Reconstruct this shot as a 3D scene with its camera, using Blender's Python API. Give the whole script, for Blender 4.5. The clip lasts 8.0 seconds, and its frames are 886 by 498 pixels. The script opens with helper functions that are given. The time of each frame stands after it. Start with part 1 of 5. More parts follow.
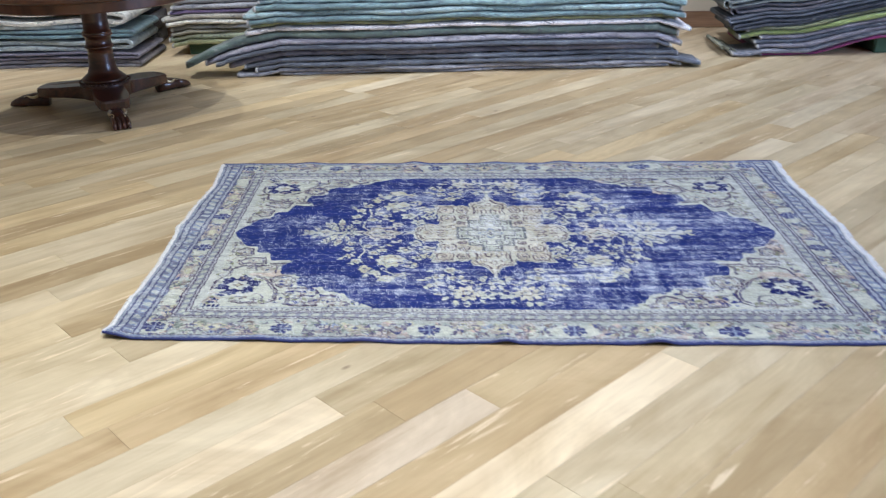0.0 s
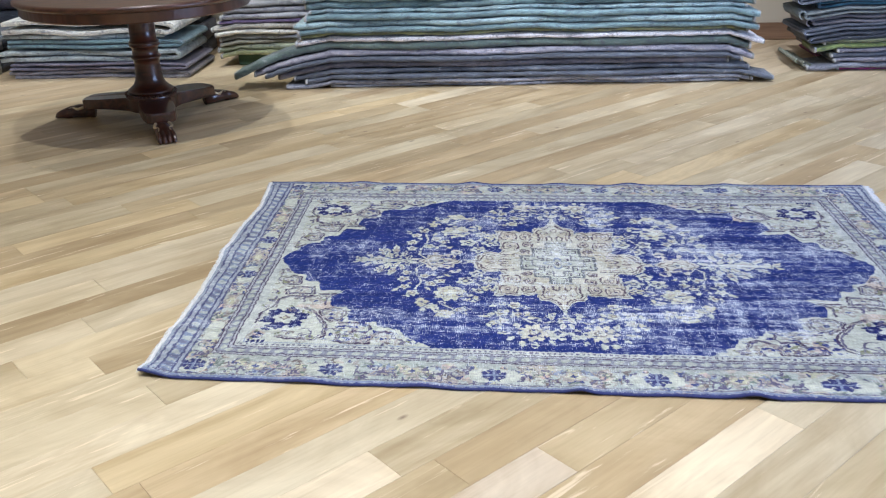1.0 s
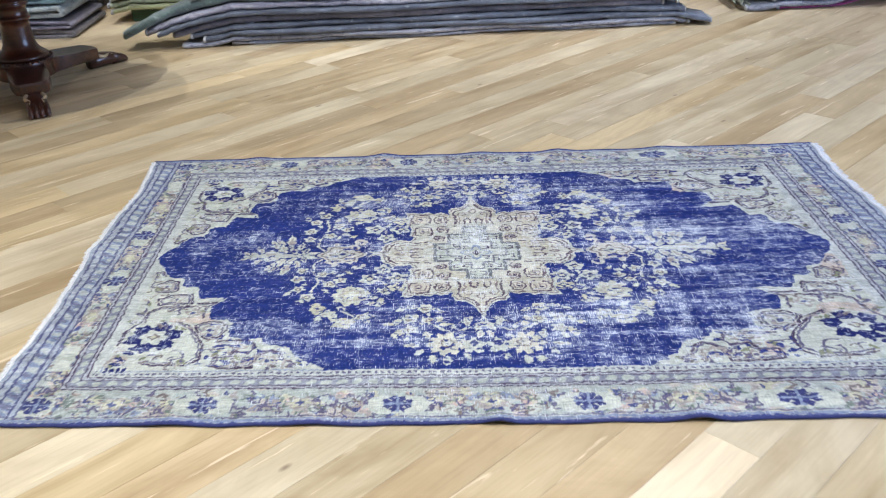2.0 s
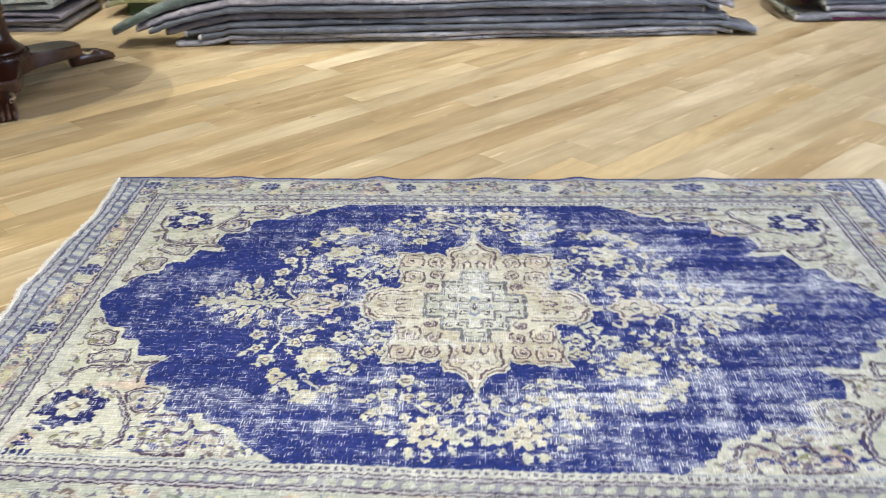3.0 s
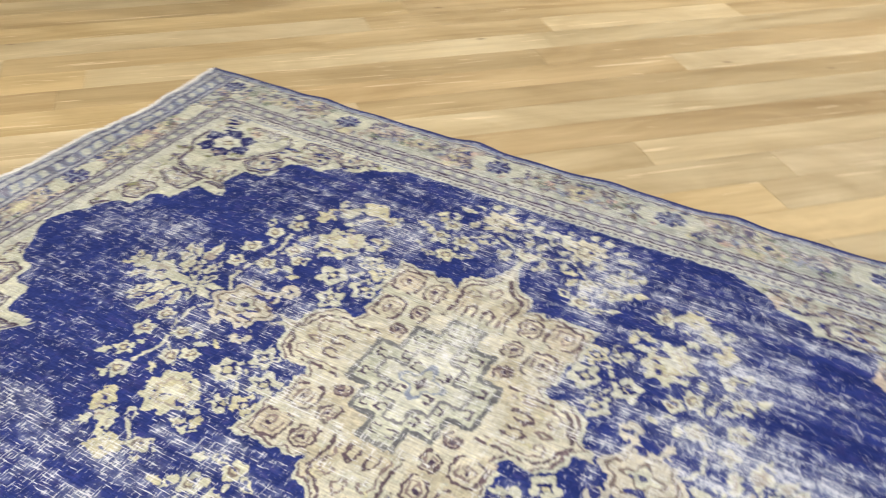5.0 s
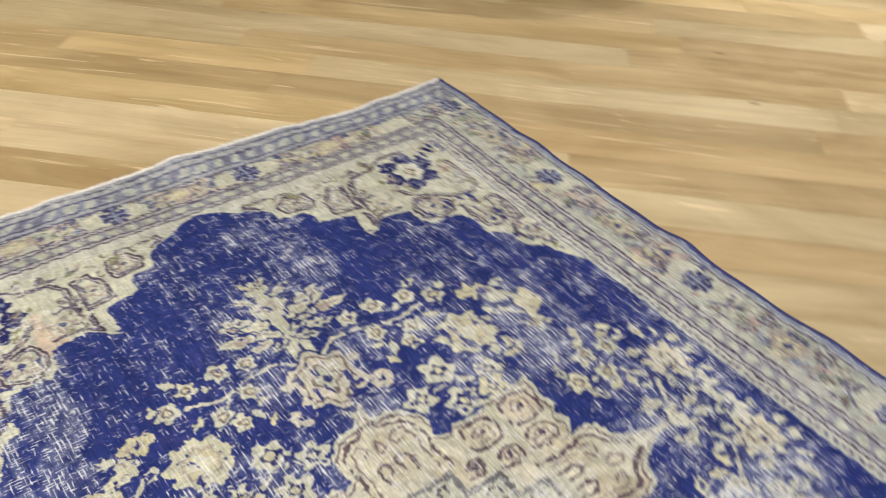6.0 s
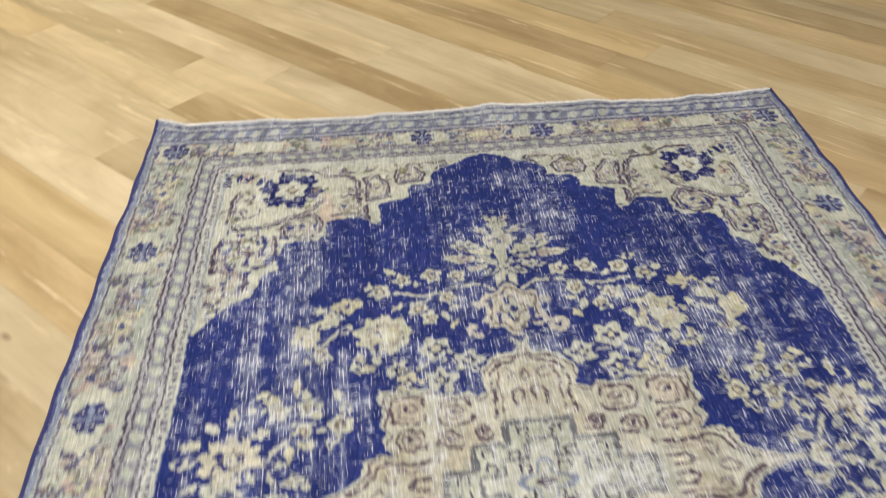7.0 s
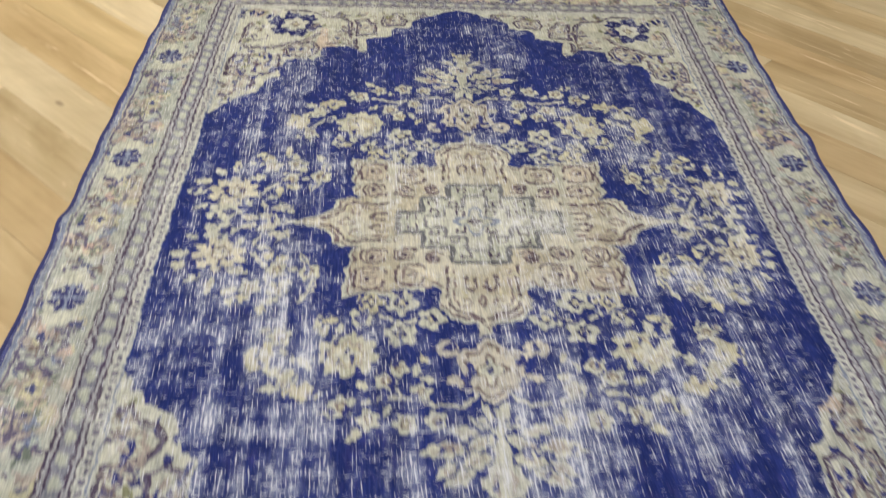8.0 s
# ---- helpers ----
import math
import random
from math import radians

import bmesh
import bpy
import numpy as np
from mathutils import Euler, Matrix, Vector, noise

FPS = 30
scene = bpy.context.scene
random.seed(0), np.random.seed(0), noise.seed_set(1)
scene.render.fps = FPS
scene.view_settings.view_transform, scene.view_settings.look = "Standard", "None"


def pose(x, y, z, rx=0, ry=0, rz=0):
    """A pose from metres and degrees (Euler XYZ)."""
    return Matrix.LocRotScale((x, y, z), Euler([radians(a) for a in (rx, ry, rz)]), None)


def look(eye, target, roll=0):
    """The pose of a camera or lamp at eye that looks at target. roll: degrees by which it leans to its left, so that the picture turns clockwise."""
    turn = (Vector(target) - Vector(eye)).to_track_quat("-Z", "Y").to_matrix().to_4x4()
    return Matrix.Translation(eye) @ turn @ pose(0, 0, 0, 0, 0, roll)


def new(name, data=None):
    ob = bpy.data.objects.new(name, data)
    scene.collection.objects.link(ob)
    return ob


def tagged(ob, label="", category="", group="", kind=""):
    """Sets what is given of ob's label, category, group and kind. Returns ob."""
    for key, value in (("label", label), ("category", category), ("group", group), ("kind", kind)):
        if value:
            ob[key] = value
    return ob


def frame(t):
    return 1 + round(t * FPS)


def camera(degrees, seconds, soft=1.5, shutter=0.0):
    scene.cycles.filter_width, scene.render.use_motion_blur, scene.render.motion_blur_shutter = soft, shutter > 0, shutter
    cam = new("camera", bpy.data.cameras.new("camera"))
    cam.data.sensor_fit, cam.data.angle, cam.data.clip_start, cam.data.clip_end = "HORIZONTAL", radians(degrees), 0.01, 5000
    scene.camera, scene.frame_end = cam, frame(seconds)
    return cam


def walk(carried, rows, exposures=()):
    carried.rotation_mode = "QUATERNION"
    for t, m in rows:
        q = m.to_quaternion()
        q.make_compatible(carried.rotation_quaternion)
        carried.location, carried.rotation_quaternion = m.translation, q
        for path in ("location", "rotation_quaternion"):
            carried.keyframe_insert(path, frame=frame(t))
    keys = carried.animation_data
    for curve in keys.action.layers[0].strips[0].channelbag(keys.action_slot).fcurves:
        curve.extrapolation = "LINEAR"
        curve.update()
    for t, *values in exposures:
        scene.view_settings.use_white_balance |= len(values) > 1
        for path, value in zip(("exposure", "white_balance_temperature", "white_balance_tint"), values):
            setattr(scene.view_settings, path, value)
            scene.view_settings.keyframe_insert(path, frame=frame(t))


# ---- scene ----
cam = camera(52.6, 8.0, soft=1.1, shutter=0.5)
PATH = [
    (0, (-0.112, -3.325, 1.404), (-0.137, -1.499, 0.587), -1.1),
    (0.5, (-0.17, -3.171, 1.393), (-0.245, -1.34, 0.593), -0.6),
    (1, (-0.186, -3.047, 1.364), (-0.307, -1.216, 0.568), -1.4),
    (1.5, (-0.121, -2.834, 1.346), (-0.188, -1.021, 0.504), -2.5),
    (1.7, (-0.089, -2.741, 1.338), (-0.099, -0.944, 0.46), -2.5),
    (2.8, (-0.04, -2.184, 1.257), (-0.05, -0.416, 0.321), -1.7),
    (3, (0.021, -2.107, 1.236), (-0.038, -0.33, 0.32), -1.2),
    (3.5, (0.224, -1.888, 1.206), (-0.059, -0.139, 0.278), 0.6),
    (4, (0.37, -1.648, 1.142), (-0.039, -0.003, 0.079), 2.3),
    (4.2, (0.431, -1.519, 1.136), (0.023, 0.108, 0.046), 2.9),
    (5.3, (0.652, -1.0, 1.15), (-0.297, 0.339, 0.007), 1.1),
    (5.5, (0.649, -0.916, 1.14), (-0.396, 0.342, -0.012), 1.5),
    (6, (0.607, -0.605, 1.163), (-0.631, 0.407, -0.039), 3.1),
    (6.5, (0.691, -0.474, 1.161), (-0.865, 0.08, 0.034), 2.3),
    (7, (0.939, -0.329, 1.208), (-0.634, -0.153, -0.015), -0.3),
    (7.5, (1.243, -0.314, 1.181), (-0.314, -0.149, -0.063), 1.7),
    (8, (1.532, -0.304, 1.2), (0.013, -0.12, -0.088), 4.4),
]
LIGHT = ((0, -0.34, 5200, 15), (1.7, -0.21, 5150, 16), (3.0, -0.06, 5950, 13), (3.5, 0.06, 6050, 13), (4.0, 0.04, 6100, 13), (5.5, -0.20, 6500, 13), (7.0, -0.45, 6250, 14),
         (8.0, -0.52, 6350, 14))
walk(cam, [(t, look(eye, target, roll)) for t, eye, target, roll in PATH], LIGHT)

# ---------------------------------------------------------------- light
world = bpy.data.worlds.new("world")
scene.world = world
world.use_nodes = True
world.node_tree.nodes["Background"].inputs[0].default_value = (0.8, 0.9, 1.0, 1)
world.node_tree.nodes["Background"].inputs[1].default_value = 0.3

CEIL = 5.2


def spot(x, y, watts, cone=110, aim=None, size=0.05, colour=(1.0, 0.93, 0.83)):
    d = bpy.data.lights.new("ceiling_spot", "SPOT")
    d.energy, d.spot_size, d.spot_blend, d.shadow_soft_size, d.color = watts, radians(cone), 1.0, size, colour
    ob = new("ceiling_spot_light", d)
    ob.matrix_world = look((x, y, CEIL - 0.2), aim or (x, y + 0.001, 0))
    return ob


def area(name, m, sx, sy, watts, colour):
    d = bpy.data.lights.new(name, "AREA")
    d.shape, d.size, d.size_y, d.energy, d.color = "RECTANGLE", sx, sy, watts, colour
    ob = new(name, d)
    ob.matrix_world = m
    return ob


WARM, NEUTRAL = (1.0, 0.925, 0.73), (1.0, 0.96, 0.89)
SPOTS = ((-1.65, 1.2, 400, 84, WARM), (-2.9, 3.7, 560, 84, WARM), (1.2, 2.2, 680, 78, NEUTRAL), (-1.15, -1.7, 860, 68, WARM), (1.2, -2.6, 490, 84, NEUTRAL),
         (-3.5, -1.6, 360, 62, WARM), (-0.4, -3.1, 290, 70, WARM))
for sx, sy, w, cone, tint in SPOTS:
    spot(sx, sy, w, cone, colour=tint)
# unseen fill spots, added to brighten the fronts of the piles along the wall
for sx, sy, w, aim in ((-3.4, -0.2, 760, (-3.1, 3.3, 0.35)), (-0.9, -0.8, 860, (-0.8, 3.1, 0.5)), (0.8, -0.8, 800, (0.9, 3.1, 0.5)), (2.4, 0.2, 330, (2.8, 3.3, 0.4))):
    spot(sx, sy, w, 31, aim, colour=NEUTRAL)
# invented area lamps under the ceiling for ambient fill, and daylight from the shop window
FILL_PANELS = ((-1.6, -0.3), (1.6, -0.3), (-1.6, 3.0), (1.6, 3.0), (-1.6, -3.4), (1.6, -3.4))
for px, py in FILL_PANELS:
    area("ceiling_fill_light", pose(px, py, CEIL - 0.045), 1.1, 0.5, 10, (1.0, 0.95, 0.9))
area("window_light", look((5.35, -1.2, 1.7), (0, 0.6, 0.6)), 3.4, 2.2, 205, (0.66, 0.78, 1.0))

# ---------------------------------------------------------------- materials


def material(name, rough=0.6, colour=(0.5, 0.5, 0.5), metal=0.0, spec=0.5):
    m = bpy.data.materials.new(name)
    m.use_nodes = True
    b = m.node_tree.nodes["Principled BSDF"]
    b.inputs["Roughness"].default_value, b.inputs["Metallic"].default_value = rough, metal
    b.inputs["Base Color"].default_value, b.inputs["Specular IOR Level"].default_value = (*colour, 1), spec
    return m, m.node_tree.nodes, m.node_tree.links, b


def node(nodes, kind, **inputs):
    n = nodes.new(kind)
    for k, v in inputs.items():
        n.inputs[k.replace("_", " ")].default_value = v
    return n


def mapped(nodes, links, scale, source="Object"):
    co = nodes.new("ShaderNodeTexCoord")
    mp = nodes.new("ShaderNodeMapping")
    mp.inputs["Scale"].default_value = scale
    links.new(co.outputs[source], mp.inputs["Vector"])
    return mp


def ramp(nodes, links, fac, stops):
    r = nodes.new("ShaderNodeValToRGB")
    while len(r.color_ramp.elements) < len(stops):
        r.color_ramp.elements.new(0.5)
    for e, (p, c) in zip(r.color_ramp.elements, stops):
        e.position, e.color = p, (*c, 1) if len(c) == 3 else c
    links.new(fac, r.inputs[0])
    return r


def mix(nodes, links, fac, a, b, mode="MIX"):
    m = nodes.new("ShaderNodeMix")
    m.data_type, m.blend_type = "RGBA", mode
    for socket, v in ((m.inputs[0], fac), (m.inputs[6], a), (m.inputs[7], b)):
        if isinstance(v, bpy.types.NodeSocket):
            links.new(v, socket)
        else:
            socket.default_value = v if isinstance(v, float) else (*v, 1)
    return m.outputs[2]


def bump(nodes, links, bsdf, height, strength, distance):
    b = node(nodes, "ShaderNodeBump", Strength=strength, Distance=distance)
    links.new(height, b.inputs["Height"])
    links.new(b.outputs[0], bsdf.inputs["Normal"])


def oak(name, single):
    """Oiled oak boards; the grain runs along local x. single: each board is an object of its own."""
    m, n, l, b = material(name, 0.42)
    if single:
        info = n.new("ShaderNodeObjectInfo")
        rand, tone = info.outputs["Random"], info.outputs["Color"]
    else:
        info = n.new("ShaderNodeNewGeometry")
        rand = info.outputs["Random Per Island"]
        tone = ramp(n, l, rand, ((0.0, (0.52, 0.415, 0.255)), (0.3, (0.57, 0.465, 0.295)), (0.7, (0.46, 0.35, 0.20)),
                                 (1.0, (0.60, 0.495, 0.325)))).outputs[0]
    co = n.new("ShaderNodeTexCoord")
    off = n.new("ShaderNodeVectorMath")
    off.operation = "MULTIPLY_ADD"
    comb = n.new("ShaderNodeCombineXYZ")
    for i in range(3):
        l.new(rand, comb.inputs[i])
    l.new(comb.outputs[0], off.inputs[0])
    off.inputs[1].default_value = (37, 23, 11)
    l.new(co.outputs["Object"], off.inputs[2])

    def grain(sx, sy, detail, dist):
        mp = n.new("ShaderNodeMapping")
        mp.inputs["Scale"].default_value = (sx, sy, 1)
        l.new(off.outputs[0], mp.inputs["Vector"])
        t = node(n, "ShaderNodeTexNoise", Scale=1.0, Detail=detail, Roughness=0.6, Distortion=dist)
        l.new(mp.outputs[0], t.inputs["Vector"])
        return t.outputs["Fac"]
    broad, fine, cloud = grain(0.8, 8.0, 4.0, 1.1), grain(5.0, 120.0, 4.0, 0.2), grain(1.6, 3.2, 4.0, 1.8)
    c1 = ramp(n, l, broad, ((0.28, (0.77, 0.71, 0.63)), (0.5, (1.0, 1.0, 1.0)), (0.72, (1.12, 1.13, 1.15)))).outputs[0]
    c2 = ramp(n, l, fine, ((0.3, (0.84, 0.80, 0.76)), (0.55, (1.03, 1.03, 1.03)))).outputs[0]
    c3 = ramp(n, l, cloud, ((0.28, (0.80, 0.75, 0.67)), (0.72, (1.14, 1.14, 1.14)))).outputs[0]
    col = mix(n, l, 1.0, tone, c1, "MULTIPLY")
    col = mix(n, l, 0.4, col, c2, "MULTIPLY")
    col = mix(n, l, 1.0, col, c3, "MULTIPLY")
    flecks = grain(3.0, 42.0, 3.0, 0.7)
    col = mix(n, l, ramp(n, l, flecks, ((0.635, (0, 0, 0)), (0.70, (0.75, 0.75, 0.75)))).outputs[0], col, (0.80, 0.66, 0.44))
    # small dark knots
    vm = n.new("ShaderNodeMapping")
    vm.inputs["Scale"].default_value = (2.2, 5.0, 1)
    l.new(off.outputs[0], vm.inputs["Vector"])
    vor = node(n, "ShaderNodeTexVoronoi", Scale=1.0, Randomness=1.0)
    l.new(vm.outputs[0], vor.inputs["Vector"])
    knot = ramp(n, l, vor.outputs["Distance"], ((0.015, (0.75, 0.75, 0.75)), (0.05, (0.0, 0.0, 0.0)))).outputs[0]
    col = mix(n, l, knot, col, (0.16, 0.09, 0.05))
    l.new(col, b.inputs["Base Color"])
    rr = ramp(n, l, cloud, ((0.3, (0.34, 0.34, 0.34)), (0.7, (0.5, 0.5, 0.5)))).outputs[0]
    l.new(rr, b.inputs["Roughness"])
    bump(n, l, b, fine, 0.12, 0.002)
    return m


M_OAK, M_OAK_FAR = oak("oak_board", True), oak("oak_board_far", False)


def plaster(name, colour):
    m, n, l, b = material(name, 0.85)
    t = node(n, "ShaderNodeTexNoise", Scale=1.3, Detail=5.0)
    l.new(mapped(n, l, (1, 1, 1)).outputs[0], t.inputs["Vector"])
    dark, light = [c * 0.9 for c in colour], [min(1, c * 1.06) for c in colour]
    l.new(ramp(n, l, t.outputs["Fac"], ((0.3, dark), (0.7, light))).outputs[0], b.inputs["Base Color"])
    f = node(n, "ShaderNodeTexNoise", Scale=180.0, Detail=2.0)
    bump(n, l, b, f.outputs["Fac"], 0.15, 0.002)
    return m


M_WALL, M_CEIL = plaster("beige_plaster", (0.52, 0.46, 0.34)), plaster("white_plaster", (0.75, 0.74, 0.72))


def wood(name, dark, light, rough, coat, scale=(3, 30, 30)):
    m, n, l, b = material(name, rough)
    t = node(n, "ShaderNodeTexNoise", Scale=1.0, Detail=5.0, Distortion=0.8)
    l.new(mapped(n, l, scale).outputs[0], t.inputs["Vector"])
    l.new(ramp(n, l, t.outputs["Fac"], ((0.3, dark), (0.7, light))).outputs[0], b.inputs["Base Color"])
    b.inputs["Coat Weight"].default_value, b.inputs["Coat Roughness"].default_value = coat, 0.12
    bump(n, l, b, t.outputs["Fac"], 0.06, 0.002)
    return m


M_MAHOGANY = wood("polished_mahogany", (0.028, 0.008, 0.004), (0.085, 0.024, 0.011), 0.33, 0.5, (6, 6, 26))
M_TOPWOOD = wood("mahogany_top", (0.046, 0.015, 0.007), (0.115, 0.040, 0.018), 0.28, 0.6, (24, 4, 4))
M_DARKWOOD = wood("ebonised_wood", (0.026, 0.009, 0.006), (0.085, 0.027, 0.013), 0.32, 0.6)
M_BASEBOARD = wood("brown_baseboard", (0.16, 0.09, 0.05), (0.26, 0.16, 0.09), 0.5, 0.1, (2, 30, 30))
M_GILT = material("rubbed_gilding", 0.28, (0.80, 0.68, 0.44), 0.7)[0]


def textile(name):
    """Folded hand-knotted rug seen from outside: the object's own colour, faded patches, traces of pattern."""
    m, n, l, b = material(name, 0.95, spec=0.15)
    info = n.new("ShaderNodeObjectInfo")
    co = n.new("ShaderNodeTexCoord")
    off = n.new("ShaderNodeVectorMath")
    off.operation = "MULTIPLY_ADD"
    comb = n.new("ShaderNodeCombineXYZ")
    for i in range(3):
        l.new(info.outputs["Random"], comb.inputs[i])
    l.new(comb.outputs[0], off.inputs[0])
    off.inputs[1].default_value = (19, 31, 7)
    l.new(co.outputs["Object"], off.inputs[2])

    def noise_at(scale, detail, stretch=(1, 1, 1)):
        mp = n.new("ShaderNodeMapping")
        mp.inputs["Scale"].default_value = stretch
        l.new(off.outputs[0], mp.inputs["Vector"])
        t = node(n, "ShaderNodeTexNoise", Scale=scale, Detail=detail, Roughness=0.65)
        l.new(mp.outputs[0], t.inputs["Vector"])
        return t.outputs["Fac"]
    fade, motif, fuzz = noise_at(3.0, 4.0, (1, 1, 3)), noise_at(21.0, 6.0, (1, 1, 1.6)), noise_at(170.0, 3.0)
    col = mix(n, l, 1.0, info.outputs["Color"],
              ramp(n, l, fade, ((0.3, (0.75, 0.75, 0.78)), (0.7, (1.7, 1.7, 1.68)))).outputs[0], "MULTIPLY")
    col = mix(n, l, ramp(n, l, motif, ((0.53, (0, 0, 0)), (0.62, (0.55, 0.55, 0.55)))).outputs[0], col, (0.085, 0.085, 0.11))
    col = mix(n, l, ramp(n, l, motif, ((0.30, (0.4, 0.4, 0.4)), (0.40, (0, 0, 0)))).outputs[0], col, (0.62, 0.62, 0.58))
    col = mix(n, l, 1.0, col, ramp(n, l, fuzz, ((0.3, (0.62, 0.62, 0.64)), (0.7, (1.25, 1.25, 1.23)))).outputs[0], "MULTIPLY")
    l.new(col, b.inputs["Base Color"])
    b.inputs["Sheen Weight"].default_value = 0.25
    bump(n, l, b, fuzz, 0.8, 0.006)
    return m


M_TEXTILE = textile("folded_rug_wool")


def cotton(name, colour):
    m, n, l, b = material(name, 0.95, spec=0.1)
    t = node(n, "ShaderNodeTexNoise", Scale=140.0, Detail=3.0)
    l.new(mapped(n, l, (1, 1, 1)).outputs[0], t.inputs["Vector"])
    l.new(ramp(n, l, t.outputs["Fac"], ((0.3, [c * 0.72 for c in colour]), (0.7, colour))).outputs[0], b.inputs["Base Color"])
    bump(n, l, b, t.outputs["Fac"], 0.6, 0.004)
    return m


M_FRINGE = cotton("cotton_fringe", (0.86, 0.85, 0.83))
M_RUGEND = cotton("greyed_cotton_end", (0.50, 0.49, 0.46))
M_BINDING = cotton("blue_wool_binding", (0.055, 0.062, 0.18))
M_GLASS, _n, _l, _b = material("window_glass", 0.02, (0.95, 0.97, 0.97))
_b.inputs["Transmission Weight"].default_value = 1.0
M_GREENBOX = plaster("green_plastic", (0.045, 0.085, 0.045))


def knotted(name):
    """The open rug's worn pile; its drawing is the knots' own colour."""
    m, n, l, b = material(name, 0.95, spec=0.03)
    at = n.new("ShaderNodeAttribute")
    at.attribute_name = "knots"
    co = n.new("ShaderNodeTexCoord")

    def noise_at(stretch, detail):
        mp = n.new("ShaderNodeMapping")
        mp.inputs["Scale"].default_value = stretch
        l.new(co.outputs["Object"], mp.inputs["Vector"])
        t = node(n, "ShaderNodeTexNoise", Scale=1.0, Detail=detail, Roughness=0.6)
        l.new(mp.outputs[0], t.inputs["Vector"])
        return t.outputs["Fac"]
    warp, rows, fuzz = noise_at((30, 260, 1), 2.0), noise_at((300, 45, 1), 2.0), noise_at((420, 420, 1), 1.0)
    col = mix(n, l, 1.0, at.outputs["Color"],
              ramp(n, l, warp, ((0.32, (0.74, 0.75, 0.80)), (0.68, (1.26, 1.24, 1.18)))).outputs[0], "MULTIPLY")
    col = mix(n, l, 1.0, col, ramp(n, l, rows, ((0.32, (0.82, 0.82, 0.84)), (0.68, (1.18, 1.17, 1.15)))).outputs[0], "MULTIPLY")
    # knots worn off: white cotton shows in dashes along the cords and, shorter, along the rows; more of it where the pile is thin
    def weave(direction, scale, wander):
        w = node(n, "ShaderNodeTexWave", Scale=scale, Distortion=wander, Detail=1.0)
        w.bands_direction = direction
        w.inputs["Detail Scale"].default_value = 0.6
        l.new(co.outputs["Object"], w.inputs["Vector"])
        return w.outputs["Fac"]

    def total(a, k, c):
        t = n.new("ShaderNodeMath")
        t.operation = "MULTIPLY_ADD"
        l.new(a, t.inputs[0])
        t.inputs[1].default_value = k
        l.new(c, t.inputs[2])
        return t.outputs[0]
    for dash, cord, k, lo, hi in ((noise_at((38, 330, 1), 2.0), weave("Y", 43.0, 1.2), 0.13, 0.755, 0.83), (noise_at((280, 48, 1), 2.0), weave("X", 52.0, 1.0), 0.11, 0.735, 0.84)):
        height = total(cord, k, total(at.outputs["Alpha"], 0.19, dash))
        col = mix(n, l, ramp(n, l, height, ((lo, (0, 0, 0)), (hi, (0.8, 0.8, 0.8)))).outputs[0], col, (0.69, 0.71, 0.75))
    l.new(col, b.inputs["Base Color"])
    bump(n, l, b, mix(n, l, 0.5, rows, fuzz), 0.45, 0.003)
    return m


M_KNOTS = knotted("worn_knotted_wool")

# ---------------------------------------------------------------- mesh helpers


def mesh_object(name, bm, mat, parent=None, label="", smooth=False):
    me = bpy.data.meshes.new(name)
    bmesh.ops.recalc_face_normals(bm, faces=bm.faces)
    bm.to_mesh(me)
    bm.free()
    me.materials.append(mat)
    if smooth:
        me.polygons.foreach_set("use_smooth", [True] * len(me.polygons))
    ob = new(name, me)
    if parent:
        ob.parent = parent
    if label:
        ob["label"] = label
    return ob


def part(name, bm, mat, parent, label="", smooth=False):
    return mesh_object(name, bm, mat, parent, label, smooth)


def box(bm, x0, x1, y0, y1, z0, z1, bevel=0.0):
    r = bmesh.ops.create_cube(bm, size=1.0)
    for v in r["verts"]:
        v.co = Vector(((x0 + x1) / 2 + v.co.x * (x1 - x0), (y0 + y1) / 2 + v.co.y * (y1 - y0), (z0 + z1) / 2 + v.co.z * (z1 - z0)))
    if bevel:
        edges = list({e for v in r["verts"] for e in v.link_edges})
        bmesh.ops.bevel(bm, geom=edges, offset=bevel, segments=2, affect="EDGES")
    return bm


def lathe(bm, profile, steps=48):
    rings = [[bm.verts.new((r * math.cos(2 * math.pi * i / steps), r * math.sin(2 * math.pi * i / steps), z)) for i in range(steps)]
             for r, z in profile]
    for a, c in zip(rings, rings[1:]):
        for i in range(steps):
            j = (i + 1) % steps
            bm.faces.new((a[i], a[j], c[j], c[i]))
    bm.faces.new(rings[0][::-1])
    bm.faces.new(rings[-1])
    return bm


def loft(bm, sections):
    """Joins rings of equally many points; caps both ends."""
    rings = [[bm.verts.new(p) for p in s] for s in sections]
    k = len(rings[0])
    for a, c in zip(rings, rings[1:]):
        for i in range(k):
            j = (i + 1) % k
            bm.faces.new((a[i], a[j], c[j], c[i]))
    bm.faces.new(rings[0][::-1])
    bm.faces.new(rings[-1])
    return bm


# ---------------------------------------------------------------- the room
X0, X1, Y0, Y1 = -5.6, 5.6, -6.2, 4.27


